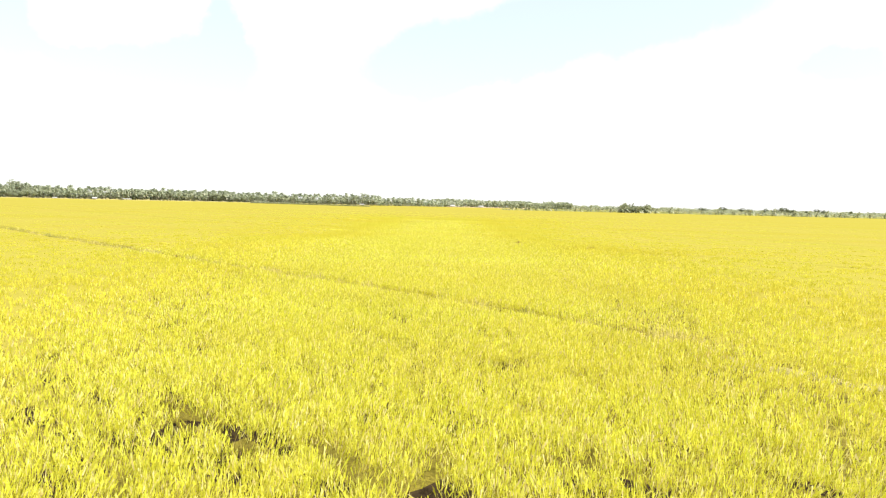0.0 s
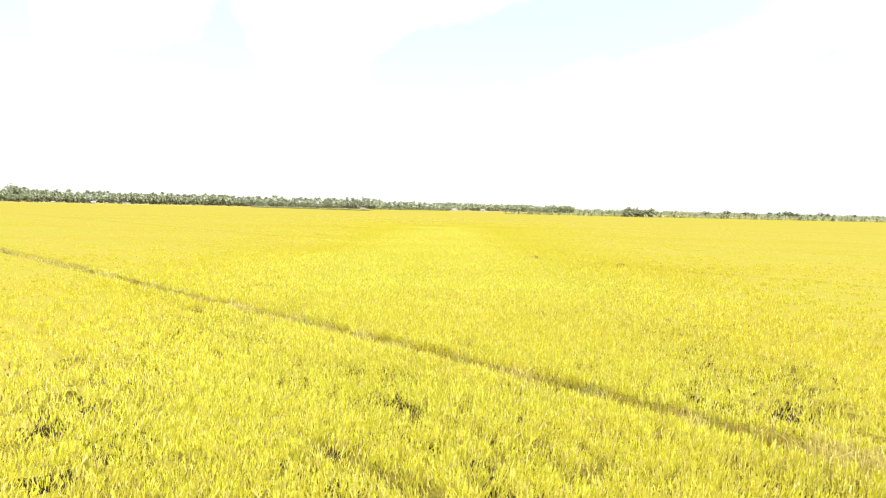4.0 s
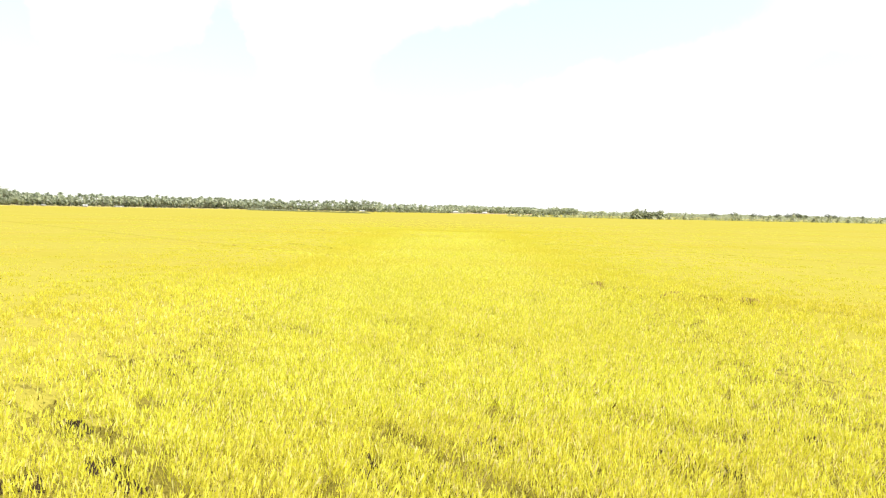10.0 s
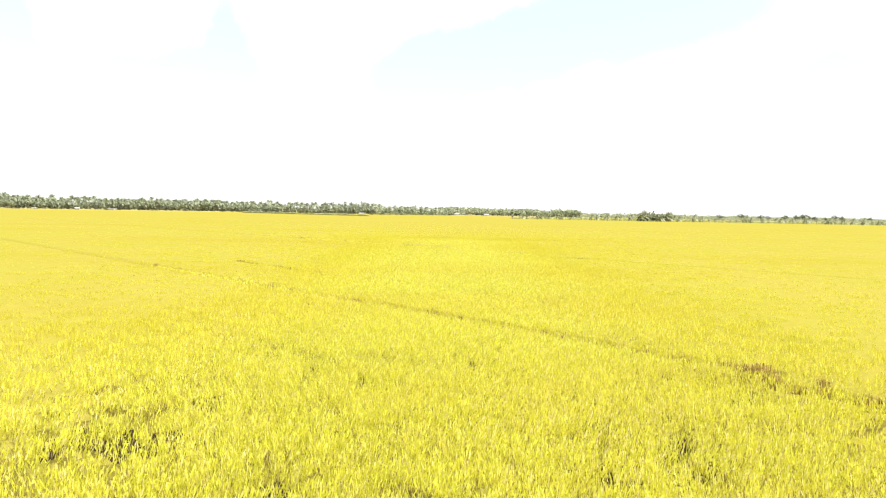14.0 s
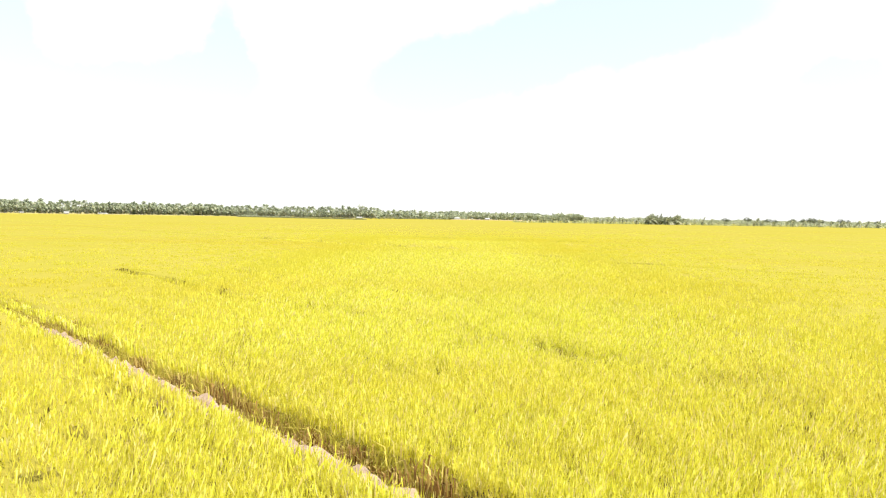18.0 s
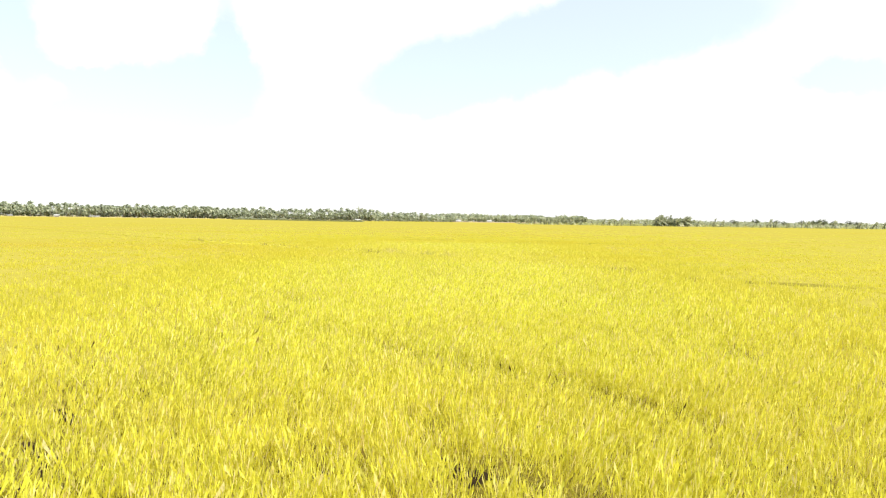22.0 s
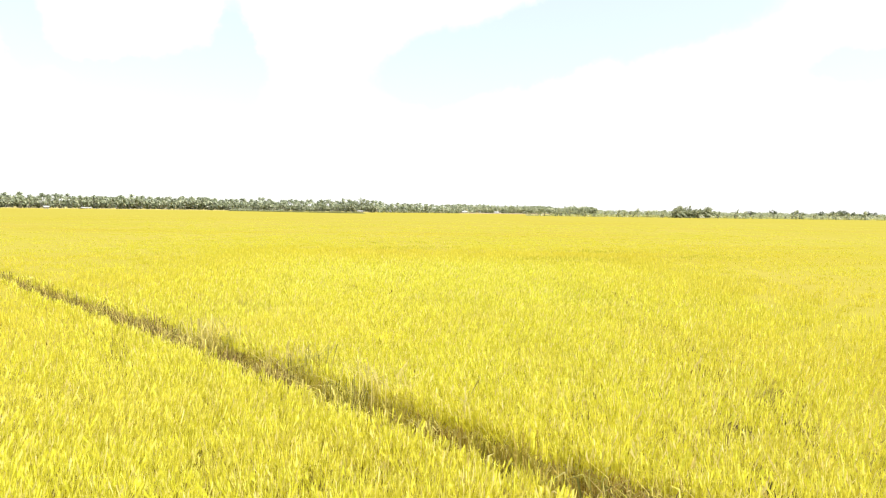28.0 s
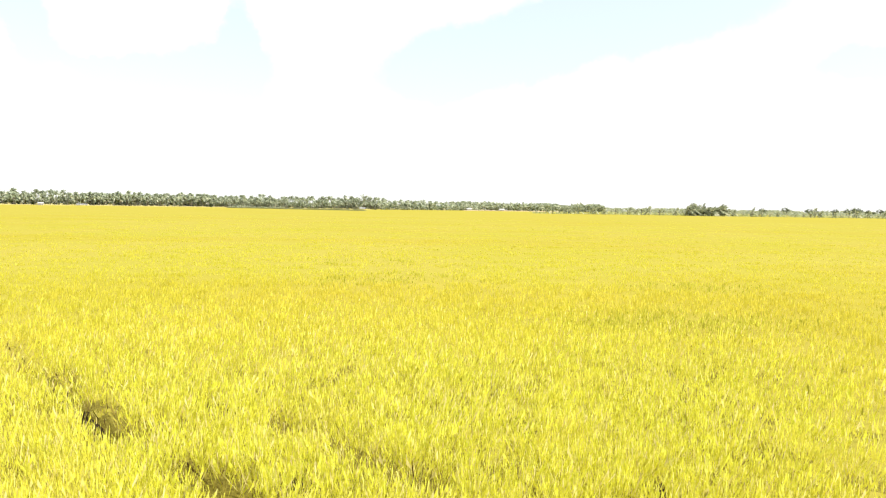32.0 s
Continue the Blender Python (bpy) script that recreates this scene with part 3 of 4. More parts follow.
def build_bund(u, mat, label, half, rise, low=1.0):
    """A low earth bank between two plots, rounded and uneven."""
    vs = steps(-200.0, 1400.0, u - 40, u + 70, 0.22)
    prof = np.linspace(-1, 1, 9)
    vv, pp = np.meshgrid(vs, prof, indexing="ij")
    uu = u + pp * half * (1 + 0.12 * wave(vv, vv * 0 + u, 1.9)) + 0.10 * wave(vv, vv * 0, 0.8, u) + sway(vv * 0 + u, vv)
    z = rise * (low + (1 - low) * np.clip((vv - u + 1.0) / 5.0, 0, 1) * np.clip((u + 34.0 - vv) / 10.0, 0, 1)) * (1 - np.abs(pp) ** 5) * (1 + 0.25 * wave(vv, pp * 3, 2.7)) + 0.07 * wave(vv * 3, pp * 4, 3.1) * (1 - pp ** 4)
    z = np.where(np.abs(pp) > 0.99, -0.03, z)
    v = np.stack([((uu - vv) / 2).ravel(), ((uu + vv) / 2).ravel(), z.ravel()], 1)
    n = len(prof)
    i = (np.arange(len(vs) - 1)[:, None] * n + np.arange(n - 1)[None]).ravel()
    f = np.stack([i + n, i + n + 1, i + 1, i], 1)
    me = mesh_of("bund", v, [f], mat)
    me.polygons.foreach_set("use_smooth", np.ones(len(me.polygons), dtype=bool))
    return tagged(new("bund", me), label, "earth bank", "field banks", "structure")


def build_weeds(u, count, mat, label, spread, height, clumpy, lying=0.45, v0=-16.0, v1=48.0, base=0.28, wide=0.015):
    """Weeds in clumps of uneven height along a bank."""
    vv = u + rng.uniform(v0, v1, count)
    keep = rng.uniform(0, 1, count) < np.clip(0.55 + clumpy * wave(vv, vv * 0 + u, 1.3, 0.7), 0.06, 1)
    vv = vv[keep]
    n = len(vv)
    uu = u + np.clip(rng.standard_normal(n), -2, 2) * spread
    uu = uu + sway(uu, vv)
    x, y = (uu - vv) / 2, (uu + vv) / 2
    a, m = rng.uniform(0, 2 * np.pi, n), np.abs(rng.standard_normal(n)) * lying
    tuft = np.clip(0.75 + 0.55 * wave(x, y, 3.1, u), 0.25, 1.25)
    top = base + height * rng.uniform(0.35, 1.1, n) * tuft
    foot = np.where(rng.uniform(0, 1, n) < 0.5, 0.06, np.maximum(0.1, top - 0.22))
    if height < 0.1:
        foot = top - 0.04
    me = leaves_mesh("bank_grass", [blades(x, y, foot, top, wide * rng.uniform(0.6, 1.7, n), (np.cos(a) * m, np.sin(a) * m), rng.uniform(0, 0.9, n), False)], mat)
    return tagged(new("bank_grass", me), label, "grass", "", "stuff")


build_bund(26.4, BANK, "low weedy earth bank between rice plots", 0.72, 0.45)
build_bund(75.10, MUD, "pale dry mud bank between rice plots", 0.50, 0.66, 0.4)
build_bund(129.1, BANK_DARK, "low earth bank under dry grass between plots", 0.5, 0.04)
build_weeds(26.4, 46000, WEED, "patchy green and straw-brown weeds on the bank", 0.36, 0.70, 0.5, v1=100.0)
build_weeds(75.2, 4000, STRAW, "dry straw litter lying on the mud bank", 0.2, 0.07, 0.8, 2.0, v0=4.0, base=0.63)
build_weeds(75.78, 38000, STRAW, "brown dead stalks at the foot of the crop", 0.09, 0.62, 0.5, 0.3, v0=-30.0)
build_weeds(75.92, 5000, STALK, "olive grass at the foot of the crop", 0.10, 0.60, 0.7)
build_weeds(129.9, 6000, WEED, "pale withered leaves along the edge of the crop", 0.24, 0.85, 0.9, 0.5, -6.0, 16.0)
build_weeds(129.10, 24000, DRY, "tangled dry brown and olive grass on the bank", 0.29, 0.72, 0.9, 0.7, wide=0.010)


def build_clods(u, count):
    """Small dry lumps along the mud bank, in one mesh."""
    vv, uu, r = u + rng.uniform(4, 40, count), u + rng.standard_normal(count) * 0.16, 0.014 + 0.035 * rng.uniform(0, 1, count) ** 2
    c = np.stack([(uu - vv) / 2, (uu + vv) / 2, np.full(count, 0.62)], 1)
    shape = np.array([[1, 0, 0], [0, 1, 0], [-1, 0, 0], [0, -1, 0], [0, 0, 0.8], [0, 0, -0.8]], dtype=float)
    v = c[:, None] + shape[None] * r[:, None, None] * rng.uniform(0.6, 1.4, (count, 6, 1))
    f = np.array([[0, 1, 4], [1, 2, 4], [2, 3, 4], [3, 0, 4], [1, 0, 5], [2, 1, 5], [3, 2, 5], [0, 3, 5]])
    f = (f[None] + np.arange(count)[:, None, None] * 6).reshape(-1, 3)
    tagged(new("mud_clods", mesh_of("mud_clods", v.reshape(-1, 3), [f], MUD)), "dry mud clods strewn along the bank", "clods", "", "stuff")


build_clods(75.16, 1500)


# ---- trees ----
def tube(points, radii, sides=6):
    bm = bmesh.new()
    rings = []
    for (p, r) in zip(points, radii):
        rings.append([bm.verts.new((p[0] + r * math.cos(2 * math.pi * k / sides), p[1] + r * math.sin(2 * math.pi * k / sides), p[2])) for k in range(sides)])
    for a, b in zip(rings, rings[1:]):
        for k in range(sides):
            bm.faces.new((a[k], a[(k + 1) % sides], b[(k + 1) % sides], b[k]))
    bm.faces.new(rings[-1])
    return bm


def frond(bm, top, turn, rise, length, rnd, wind, droop):
    """One drooping frond: a rib with a leaf blade folded on either side, cut into leaflets."""
    seg = 6
    d = Vector((math.cos(turn), math.sin(turn), 0))
    side = Vector((-d.y, d.x, 0))
    pts = []
    for k in range(seg + 1):
        s = k / seg
        pts.append(top + d * length * (s * math.cos(rise) * (1 - 0.15 * s)) + Vector((wind * length * s * s, 0, length * (math.sin(rise) * s - droop * s * s))))
    for k in range(seg):
        s = (k + 0.5) / seg
        w = length * 0.17 * math.sin(math.pi * (0.12 + 0.80 * s)) * rnd.uniform(0.8, 1.2)
        a, b = pts[k], pts[k] + (pts[k + 1] - pts[k]) * 0.86
        for sgn in (-1, 1):
            drop = Vector((0, 0, -w * 0.55))
            off = side * sgn * w + drop + d * w * 0.5
            q = [bm.verts.new(p) for p in (a, b, b + off, a + off * 0.9)]
            bm.faces.new(q)


def make_palm(height, spread, seed, fronds=17, label="", trunk_r=0.16, leaf=None, wind=0.13, young=False):
    """A coconut palm, its fronds pressed to one side by the steady wind."""
    rnd = random.Random(seed)
    palm = new("coconut_palm")
    lean = Vector((rnd.uniform(-0.12, 0.12), rnd.uniform(-0.12, 0.12), 0))
    th = height * 0.42 if young else height - spread * 0.45
    pts = [Vector((lean.x * th * s * s, lean.y * th * s * s, th * s)) for s in (0, 0.06, 0.3, 0.55, 0.8, 1.0)]
    part("trunk", tube(pts, (trunk_r * 1.7, trunk_r * 1.15, trunk_r, trunk_r * 0.9, trunk_r * 0.85, trunk_r * 0.9)), BARK, palm)
    bm = bmesh.new()
    for k in range(fronds):
        turn = k * 2.39996 + rnd.uniform(-0.3, 0.3)
        frond(bm, pts[-1], turn, rnd.uniform(-0.35, 1.5) if young else rnd.uniform(-0.3, 1.5), spread * rnd.uniform(0.8, 1.1), rnd, wind, 0.42 if young else 0.55)
    part("crown", bm, leaf or PALM, palm)
    return tagged(palm, label, "palm tree")


def make_tree(height, width, seed, mat, label, clumps=42):
    """A broad-leaved tree: tapered trunk, limbs, and a loose crown of many small leaf clumps."""
    rnd = random.Random(seed)
    tree = new("broadleaf_tree")
    fork = height * rnd.uniform(0.25, 0.35)
    part("trunk", tube([Vector((0, 0, 0)), Vector((0.1, 0, fork * 0.5)), Vector((0.2, 0.1, fork)), Vector((0.3, 0.1, height * 0.7))],
                       (height * 0.028, height * 0.022, height * 0.018, height * 0.008)), BARK, tree)
    centres = []
    for k in range(6):
        turn, reach = k * 1.05 + rnd.uniform(-0.3, 0.3), width * rnd.uniform(0.22, 0.42)
        end = Vector((math.cos(turn) * reach, math.sin(turn) * reach, height * rnd.uniform(0.5, 0.88)))
        base = Vector((0.2, 0.1, fork * rnd.uniform(0.9, 1.3)))
        part("limb", tube([base, base.lerp(end, 0.5) + Vector((0, 0, 0.3)), end], (height * 0.012, height * 0.008, height * 0.004), 5), BARK, tree)
        centres.append(end)
    centres.append(Vector((0, 0, height * 0.85)))
    bm = bmesh.new()
    for c in range(clumps):
        m = rnd.choice(centres) + Vector((rnd.gauss(0, width * 0.12), rnd.gauss(0, width * 0.12), rnd.gauss(0, height * 0.07)))
        m.z = min(max(m.z - height * 0.10, fork * 0.45), height * 0.97)
        for _ in range(22):
            p = m + Vector((rnd.gauss(0, 1), rnd.gauss(0, 1), rnd.gauss(0, 0.7))) * width * 0.055
            a = Vector((rnd.uniform(-1, 1), rnd.uniform(-1, 1), rnd.uniform(-0.6, 0.6))).normalized()
            b = a.cross(Vector((rnd.uniform(-1, 1), rnd.uniform(-1, 1), 1))).normalized()
            s = width * rnd.uniform(0.025, 0.05)
            bm.faces.new([bm.verts.new(p + q) for q in (a * s, b * s * 0.6, -a * s, -b * s * 0.6)])
    part("crown", bm, mat, tree)
    return tagged(tree, label, "tree")


def spin(x, y, s=1.0, rnd=random):
    return pose(x, y, 0, 0, 0, rnd.uniform(-30, 30)) @ Matrix.Scale(s, 4)


def copy_scaled(ob, m):
    """A copy of a thing at a pose that may also scale it."""
    c = copy_thing(ob, m)
    c.matrix_basis = m
    return c


def build_trees():
    rnd = random.Random(11)
    talls = [make_palm(15.0, 6.0, 1, 20, label="tall coconut palm in the grove at the field edge"),
             make_palm(13.5, 6.2, 2, 20, label="coconut palm in the grove at the field edge"),
             make_palm(16.0, 5.8, 3, 20, label="slender tall coconut palm in the grove at the field edge"),
             make_palm(14.5, 5.6, 7, 18, label="coconut palm with a ragged crown at the field edge"),
             make_palm(15.2, 6.4, 8, 22, label="broad-crowned tall coconut palm at the field edge")]
    youngs = [make_palm(9.0, 5.0, 4, 12, "young coconut palm standing free along the field edge", 0.2, YOUNG, 0.16, True),
              make_palm(11.0, 5.4, 5, 13, "young coconut palm with a short trunk at the field edge", 0.2, YOUNG, 0.16, True),
              make_palm(6.0, 3.8, 6, 10, "low young coconut palm at the field edge", 0.18, YOUNG, 0.14, True),
              make_palm(8.5, 4.4, 9, 10, "thin young coconut palm at the field edge", 0.2, YOUNG, 0.2, True)]
    used, behind = set(), []

    def put(ob, x, y, s):
        m = spin(x, y, s, rnd)
        if ob.name not in used:
            used.add(ob.name)
            ob.matrix_basis = m
            return ob
        return copy_scaled(ob, m)

    def tall_row(x0, y0, x1, y1, gap, depth, group, lo=0.85, hi=1.1, share=1.0):
        length = math.hypot(x1 - x0, y1 - y0)
        for k in range(int(length / gap)):
            s = (k + rnd.uniform(0.1, 0.9)) * gap / length
            back = rnd.uniform(0, depth)
            x, y, k, ob = x0 + (x1 - x0) * s - back * 0.2, y0 + (y1 - y0) * s + back, rnd.uniform(lo, hi), rnd.choice(talls)
            if back < 7.0 and rnd.random() < share:
                put(ob, x, y, k)["group"] = group
            else:
                behind.append((ob, spin(x, y, k, rnd)))

    grove = "coconut grove"
    tall_row(-560, 672, -290, 935, 3.4, 26, grove, 1.0, 1.22)
    tall_row(-290, 925, -85, 915, 2.7, 26, grove, 0.86, 1.15)
    tall_row(-90, 930, 25, 1150, 6.0, 26, grove, 0.8, 1.0)
    tall_row(-20, 1165, 150, 1190, 5.0, 26, grove, 0.80, 1.0)
    # lower palms in front of the grove
    tall_row(-556, 670, -292, 926, 3.2, 5, "front palms", 0.6, 1.05, 0.5)
    tall_row(-288, 918, -85, 908, 2.6, 5, "front palms", 0.5, 0.9, 0.5)
    # young palms along the nearer edge
    for k in range(100):
        s = (k + rnd.uniform(0, 1)) / 100
        x, y = 62 + 400 * s, 628 + 25 * s + rnd.uniform(-6, 14)
        put(rnd.choice(youngs), x, y, rnd.choice((0.65, 0.8, 0.9, 1.0, 1.1)) * rnd.uniform(0.9, 1.1))["group"] = "young palms"
    for k in range(26):
        put(rnd.choice(youngs[:2]), 172 + k * 1.1 + rnd.uniform(0, 3), 628 + rnd.uniform(0, 16), rnd.uniform(1.05, 1.4))["group"] = "young palms"
    # single broad-leaved trees
    dark = make_tree(14.5, 11.0, 21, LEAF, "dark round broadleaf tree behind the young palms", 60)
    pale = make_tree(24.0, 15.0, 22, HAZE_LEAF, "tall pale feathery tree at the end of the grove", 60)
    bushy = make_tree(14.0, 16.0, 23, HAZE_LEAF, "bushy light green tree at the end of the grove", 60)
    peak = make_tree(21.5, 11.0, 24, HAZE_LEAF, "grey-green broadleaf tree rising over the palms", 46)
    pale.matrix_basis = pose(-487, 762, 0)
    copy_scaled(pale, pose(-502, 775, 0, 0, 0, 100) @ Matrix.Scale(0.95, 4))
    copy_scaled(pale, pose(-520, 770, 0, 0, 0, 200) @ Matrix.Scale(0.9, 4))
    bushy.matrix_basis = pose(-466, 750, 0)
    copy_scaled(bushy, pose(-478, 745, 0, 0, 0, 80) @ Matrix.Scale(0.8, 4))
    peak.matrix_basis = pose(-106, 915, 0)
    copy_scaled(peak, pose(-98, 917, 0, 0, 0, 130) @ Matrix.Scale(0.85, 4))
    copy_scaled(peak, pose(-116, 917, 0, 0, 0, 230) @ Matrix.Scale(0.8, 4))
    dark.matrix_basis = pose(550, 1054, 0)
    for x, y, s in ((538, 1050, 0.9), (525, 1056, 0.85), (560, 1060, 1.0), (568, 1052, 0.8), (480, 1040, 0.85), (455, 1050, 0.95), (430, 1060, 0.7),
                    (502, 1062, 0.75), (400, 1000, 0.8), (811, 1406, 1.15), (822, 1400, 1.0), (640, 1200, 0.8), (700, 1250, 0.7), (880, 1400, 0.9)):
        copy_scaled(dark, pose(x, y, 0, 0, 0, x * 7 % 360) @ Matrix.Scale(s, 4))
    # the palms deeper in the grove are too many to tell apart
    for name, at, mat, label in (("palm_grove", "crown", PALM, "crowns of coconut palms deep in the grove"), ("palm_trunks", "trunk", BARK, "grey trunks of coconut palms deep in the grove")):
        verts, tris, quads, base = [], [], [], 0
        for ob, m in behind:
            me = next(c for c in ob.children if c.name.startswith(at)).data
            co = np.empty(len(me.vertices) * 3, dtype=np.float32)
            me.vertices.foreach_get("co", co)
            mm = np.array(m)
            verts.append(co.reshape(-1, 3) @ mm[:3, :3].T + mm[:3, 3])
            quads += [[i + base for i in p.vertices] for p in me.polygons if len(p.vertices) == 4]
            base += len(me.vertices)
        tagged(new(name, mesh_of(name, np.concatenate(verts), [np.array(quads)], mat)), label, "palm grove", "", "stuff")


build_trees()


def build_woods(name, x0, y0, x1, y1, depth, count, h0, h1, mat, label, seed):
    """Far woods and thickets: a great many leaf clumps of uneven height in one mesh."""
    r = np.random.default_rng(seed)
    s, b = r.uniform(0, 1, count), r.uniform(0, 1, count)
    cx, cy = x0 + (x1 - x0) * s, y0 + (y1 - y0) * s + b * depth
    h = h0 + (h1 - h0) * r.uniform(0, 1, count) ** 1.5 * (0.7 + 0.3 * wave(cx, cy, 0.05, seed))
    per = 11
    p = np.repeat(np.stack([cx, cy, 0 * cx], 1), per, 0)
    hh = np.repeat(h, per)
    p = p + r.standard_normal((len(p), 3)) * np.stack([hh * 0.26, hh * 0.26, hh * 0], 1)
    p[:, 2] = hh * (1 - np.abs(r.standard_normal(len(p))) * 0.36).clip(0.02, 1)
    a = r.standard_normal((len(p), 3)) * np.array([1, 1, 0.7])
    a /= np.linalg.norm(a, axis=1)[:, None]
    c = np.cross(a, r.standard_normal((len(p), 3)))
    c /= np.linalg.norm(c, axis=1)[:, None]
    size = (hh * r.uniform(0.12, 0.27, len(p)))[:, None]
    v = np.stack([p + a * size, p + c * size * 0.5, p - a * size, p - c * size * 0.5], 1).reshape(-1, 3)
    v[:, 2] = np.maximum(v[:, 2], 0.0)
    f = np.arange(len(v)).reshape(-1, 4)
    return tagged(new(name, mesh_of(name, v, [f], mat)), label, "woods", "", "stuff")


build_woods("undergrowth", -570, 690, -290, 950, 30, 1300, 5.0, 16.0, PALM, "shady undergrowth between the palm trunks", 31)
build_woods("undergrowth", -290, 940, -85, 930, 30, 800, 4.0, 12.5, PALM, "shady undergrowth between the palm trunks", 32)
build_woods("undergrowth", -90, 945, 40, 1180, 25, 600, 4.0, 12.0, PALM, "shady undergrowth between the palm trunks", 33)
build_woods("far_woods", 0, 1200, 260, 1260, 60, 1000, 8.0, 17.0, HAZE_LEAF, "far woods beyond the field", 34)
build_woods("far_woods", 240, 1280, 1300, 1500, 90, 2800, 4.5, 11.5, HAZE_LEAF, "low far woods beyond the field", 35)
build_woods("thicket", 62, 640, 480, 665, 22, 1900, 1.2, 3.3, THICKET, "low light green thicket under the young palms", 36)
build_woods("thicket", 180, 1262, 1320, 1490, 12, 1300, 2.6, 5.5, HAZE_LEAF, "dense low scrub at the foot of the far woods", 42)
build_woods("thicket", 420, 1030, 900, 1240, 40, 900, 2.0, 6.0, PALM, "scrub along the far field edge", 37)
build_woods("far_woods", -1500, 1000, -560, 760, 120, 600, 8.0, 16.0, LEAF, "woods closing the field on the far side", 38)
build_woods("far_woods", 1200, 1400, 2400, 300, 150, 600, 6.0, 12.0, LEAF, "low woods at the edge of the plain", 39)
build_woods("far_woods", -1800, 980, -1500, -900, 100, 400, 8.0, 14.0, LEAF, "woods closing the plain behind", 40)


# ---- sheds and houses ----
def slab(bm, x0, x1, y0, y1, z0, z1):
    m = bmesh.ops.create_cube(bm, size=1.0)
    for v in m["verts"]:
        v.co = Vector((x0 + (x1 - x0) * (v.co.x + 0.5), y0 + (y1 - y0) * (v.co.y + 0.5), z0 + (z1 - z0) * (v.co.z + 0.5)))


def make_house(w, d, h, roof_h, label, turn, x, y, open_shed=False):
    house = new("shed" if open_shed else "farm_house")
    if open_shed:
        for px in (-w / 2 + 0.2, 0, w / 2 - 0.2):
            for py in (-d / 2 + 0.2, d / 2 - 0.2):
                bm = bmesh.new()
                slab(bm, px - 0.08, px + 0.08, py - 0.08, py + 0.08, 0, h)
                part("post", bm, BARK, house)
    else:
        bm = bmesh.new()
        slab(bm, -w / 2, w / 2, -d / 2, -d / 2 + 0.2, 0, h)
        slab(bm, -w / 2, w / 2, d / 2 - 0.2, d / 2, 0, h)
        slab(bm, -w / 2, -w / 2 + 0.2, -d / 2 + 0.2, d / 2 - 0.2, 0, h)
        slab(bm, w / 2 - 0.2, w / 2, -d / 2 + 0.2, d / 2 - 0.2, 0, h)
        part("wall", bm, WALL, house)
        bm = bmesh.new()
        slab(bm, -0.5, 0.5, -d / 2 - 0.03, -d / 2 + 0.02, 0, 2.0)
        door = part("door", bm, BARK, house, "brown wooden door")
        bm = bmesh.new()
        slab(bm, 0.34, 0.40, -d / 2 - 0.08, -d / 2 - 0.03, 0.95, 1.10)
        part("door_handle", bm, TIN, door, "grey metal handle")
        for wx in (-w * 0.3, w * 0.3):
            bm = bmesh.new()
            slab(bm, wx - 0.5, wx + 0.5, -d / 2 - 0.03, -d / 2 + 0.02, 0.9, 1.9)
            window = part("window", bm, SOIL, house, "dark window opening")
            for x0, x1, z0, z1 in ((-0.58, 0.58, 1.9, 1.98), (-0.58, 0.58, 0.82, 0.9), (-0.58, -0.5, 0.9, 1.9), (0.5, 0.58, 0.9, 1.9), (-0.03, 0.03, 0.9, 1.9)):
                bm = bmesh.new()
                slab(bm, wx + x0, wx + x1, -d / 2 - 0.06, -d / 2 - 0.032, z0, z1)
                part("frame_bar", bm, TIN, window)
    bm = bmesh.new()
    o = 0.5
    lo = [bm.verts.new(c) for c in ((-w / 2 - o, -d / 2 - o, h), (w / 2 + o, -d / 2 - o, h), (w / 2 + o, d / 2 + o, h), (-w / 2 - o, d / 2 + o, h))]
    hi = [bm.verts.new(c) for c in ((-w / 2 - o, 0, h + roof_h), (w / 2 + o, 0, h + roof_h))]
    bm.faces.new((lo[0], lo[1], hi[1], hi[0]))
    bm.faces.new((lo[2], lo[3], hi[0], hi[1]))
    bm.faces.new((lo[1], lo[2], hi[1]))
    bm.faces.new((lo[3], lo[0], hi[0]))
    bm.faces.new((lo[3], lo[2], lo[1], lo[0]))
    part("roof", bm, TIN, house, "pale sheet-metal roof")
    house.matrix_basis = pose(x, y, 0, 0, 0, turn)
    return tagged(house, label, "shed" if open_shed else "house")


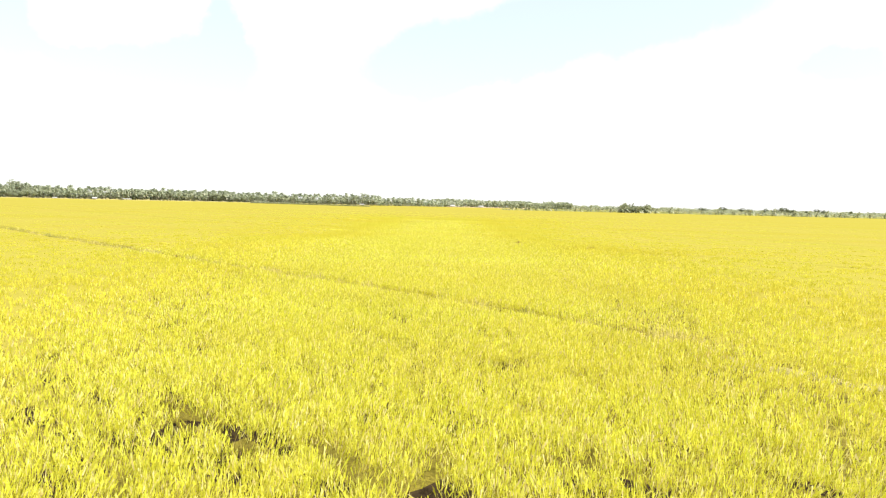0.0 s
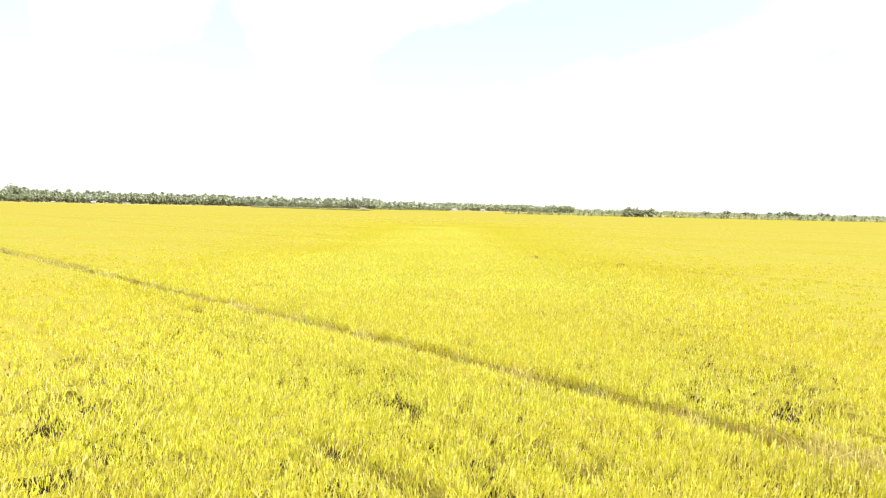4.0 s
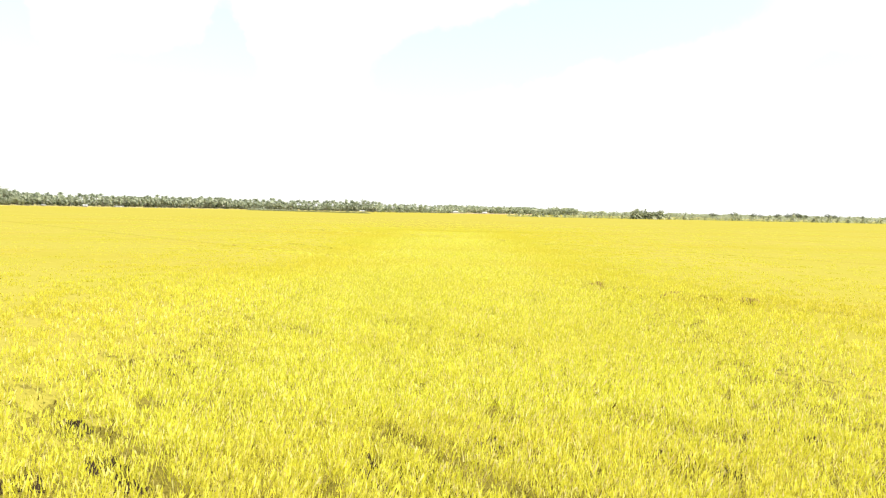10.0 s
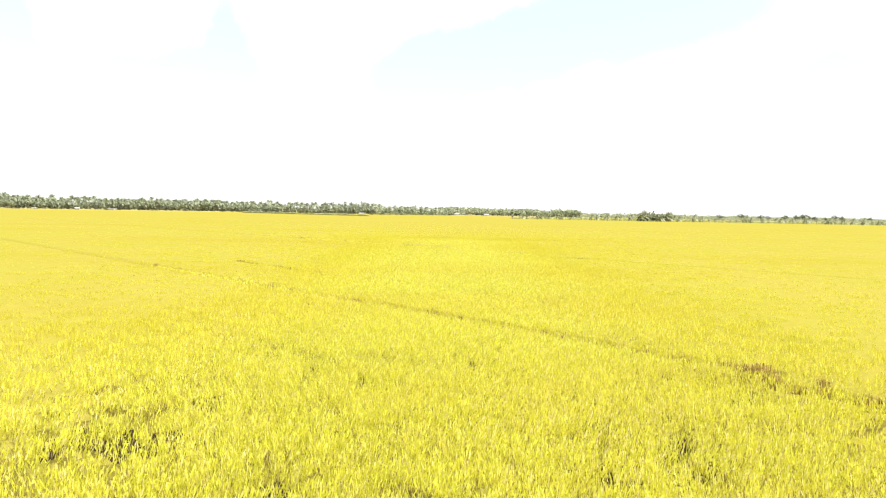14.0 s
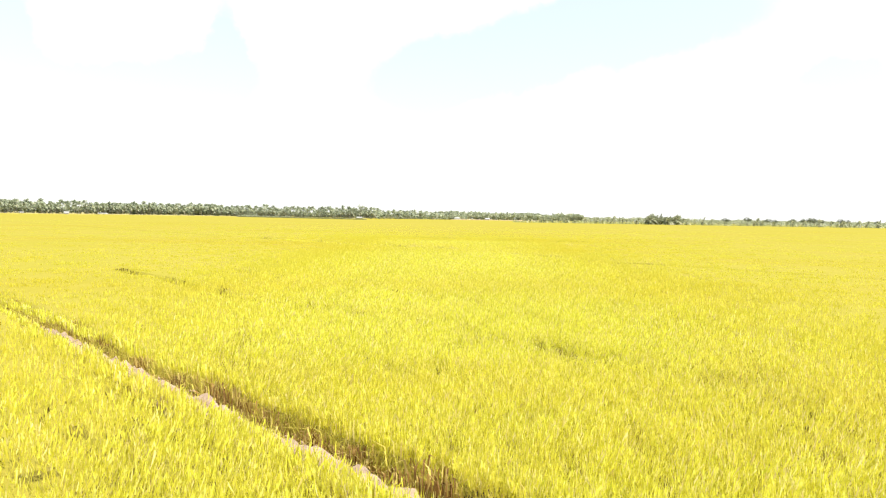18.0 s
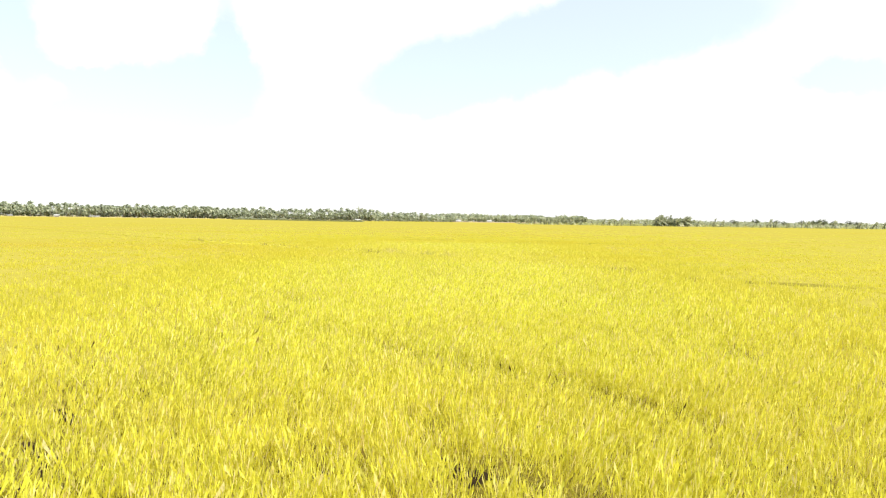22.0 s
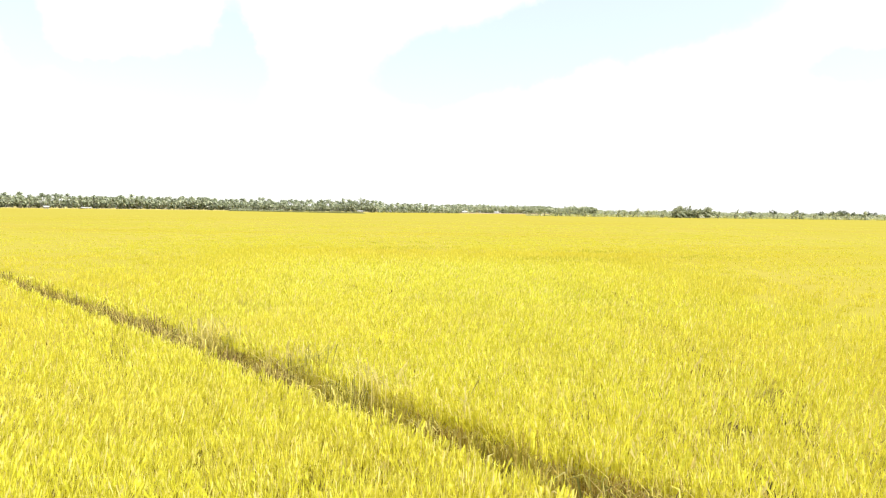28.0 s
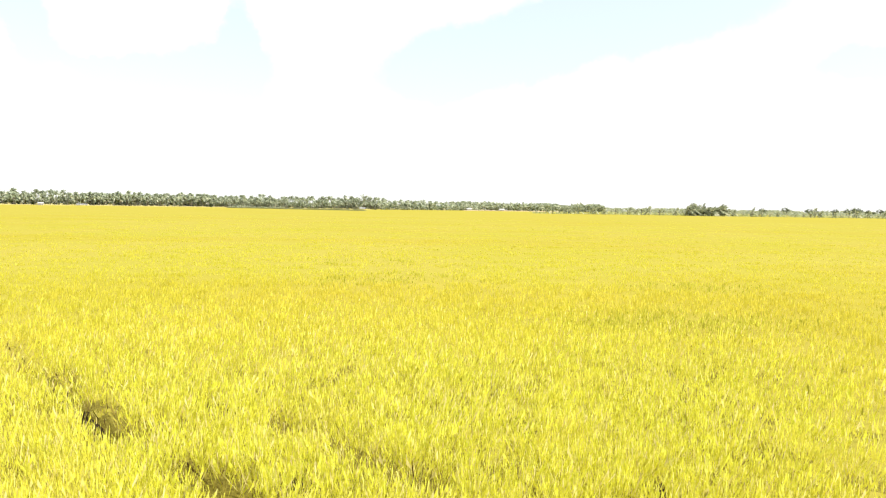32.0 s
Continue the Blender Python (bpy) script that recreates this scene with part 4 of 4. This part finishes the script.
make_house(9, 4, 2.2, 0.6, "long low shed with a pale tin roof by the palms", 25, -384, 813, True)
make_house(4.5, 4, 2.6, 1.1, "small whitewashed house among the palms", 30, -411, 788)
make_house(8, 6, 3.0, 1.6, "small white house in front of the far palms", 10, 23, 1146)
make_house(7, 5, 2.8, 1.5, "white farm house with a tin roof at the field edge", -8, 73, 1143)
make_house(6, 4, 2.2, 0.9, "low pale shed at the foot of the grove", 5, -105, 895, True)
make_house(4, 3, 2.1, 0.6, "small pale shed at the foot of the grove", 40, -441, 758, True)


def build_ridge(name, a, b, width, rise, mat, label, taper):
    """A low bank on a line across the plain, uneven, running out at its first end."""
    a, b = Vector(a), Vector(b)
    n, prof = 70, 7
    d = (b - a).normalized()
    side = Vector((-d.y, d.x))
    v = []
    for i in range(n):
        p = a.lerp(b, i / (n - 1))
        end = min(1.0, i / 2.0) if taper else 1.0
        for j in range(prof):
            q = j / (prof - 1) * 2 - 1
            w = p + side * q * width
            v.append((w.x, w.y, -0.05 + rise * (1 + 0.13 * math.sin(i * 1.9) + 0.1 * math.sin(i * 0.7)) * (1 - abs(q) ** 2) * (0.4 + 0.6 * end)))
    f = [(i * prof + j, i * prof + j + 1, (i + 1) * prof + j + 1, (i + 1) * prof + j) for i in range(n - 1) for j in range(prof - 1)]
    tagged(new(name, mesh_of(name, np.array(v), [np.array(f)], mat)), label, "earth bank", kind="structure")


build_ridge("dyke", (-66.0, 640.0), (-232.0, 812.0), 2.5, 2.1, DYKE, "low grassy dyke ending in the rice field", True)
build_ridge("grove_bank", (-556.0, 660.0), (-288.0, 916.0), 3.0, 1.5, BANK, "dry grassy earth bank at the foot of the palms", False)
build_ridge("grove_bank", (-285.0, 912.0), (-95.0, 903.0), 3.0, 1.5, BANK, "grassy earth bank at the foot of the palms", False)
build_ridge("field_edge_bank", (-20.0, 1130.0), (160.0, 1150.0), 3.0, 1.6, MUD, "pale earth bank in front of the far houses", False)
build_woods("dyke_scrub", -150, 727, -232, 812, 3, 160, 1.8, 3.6, PALM, "dark green scrub along the dyke", 41)
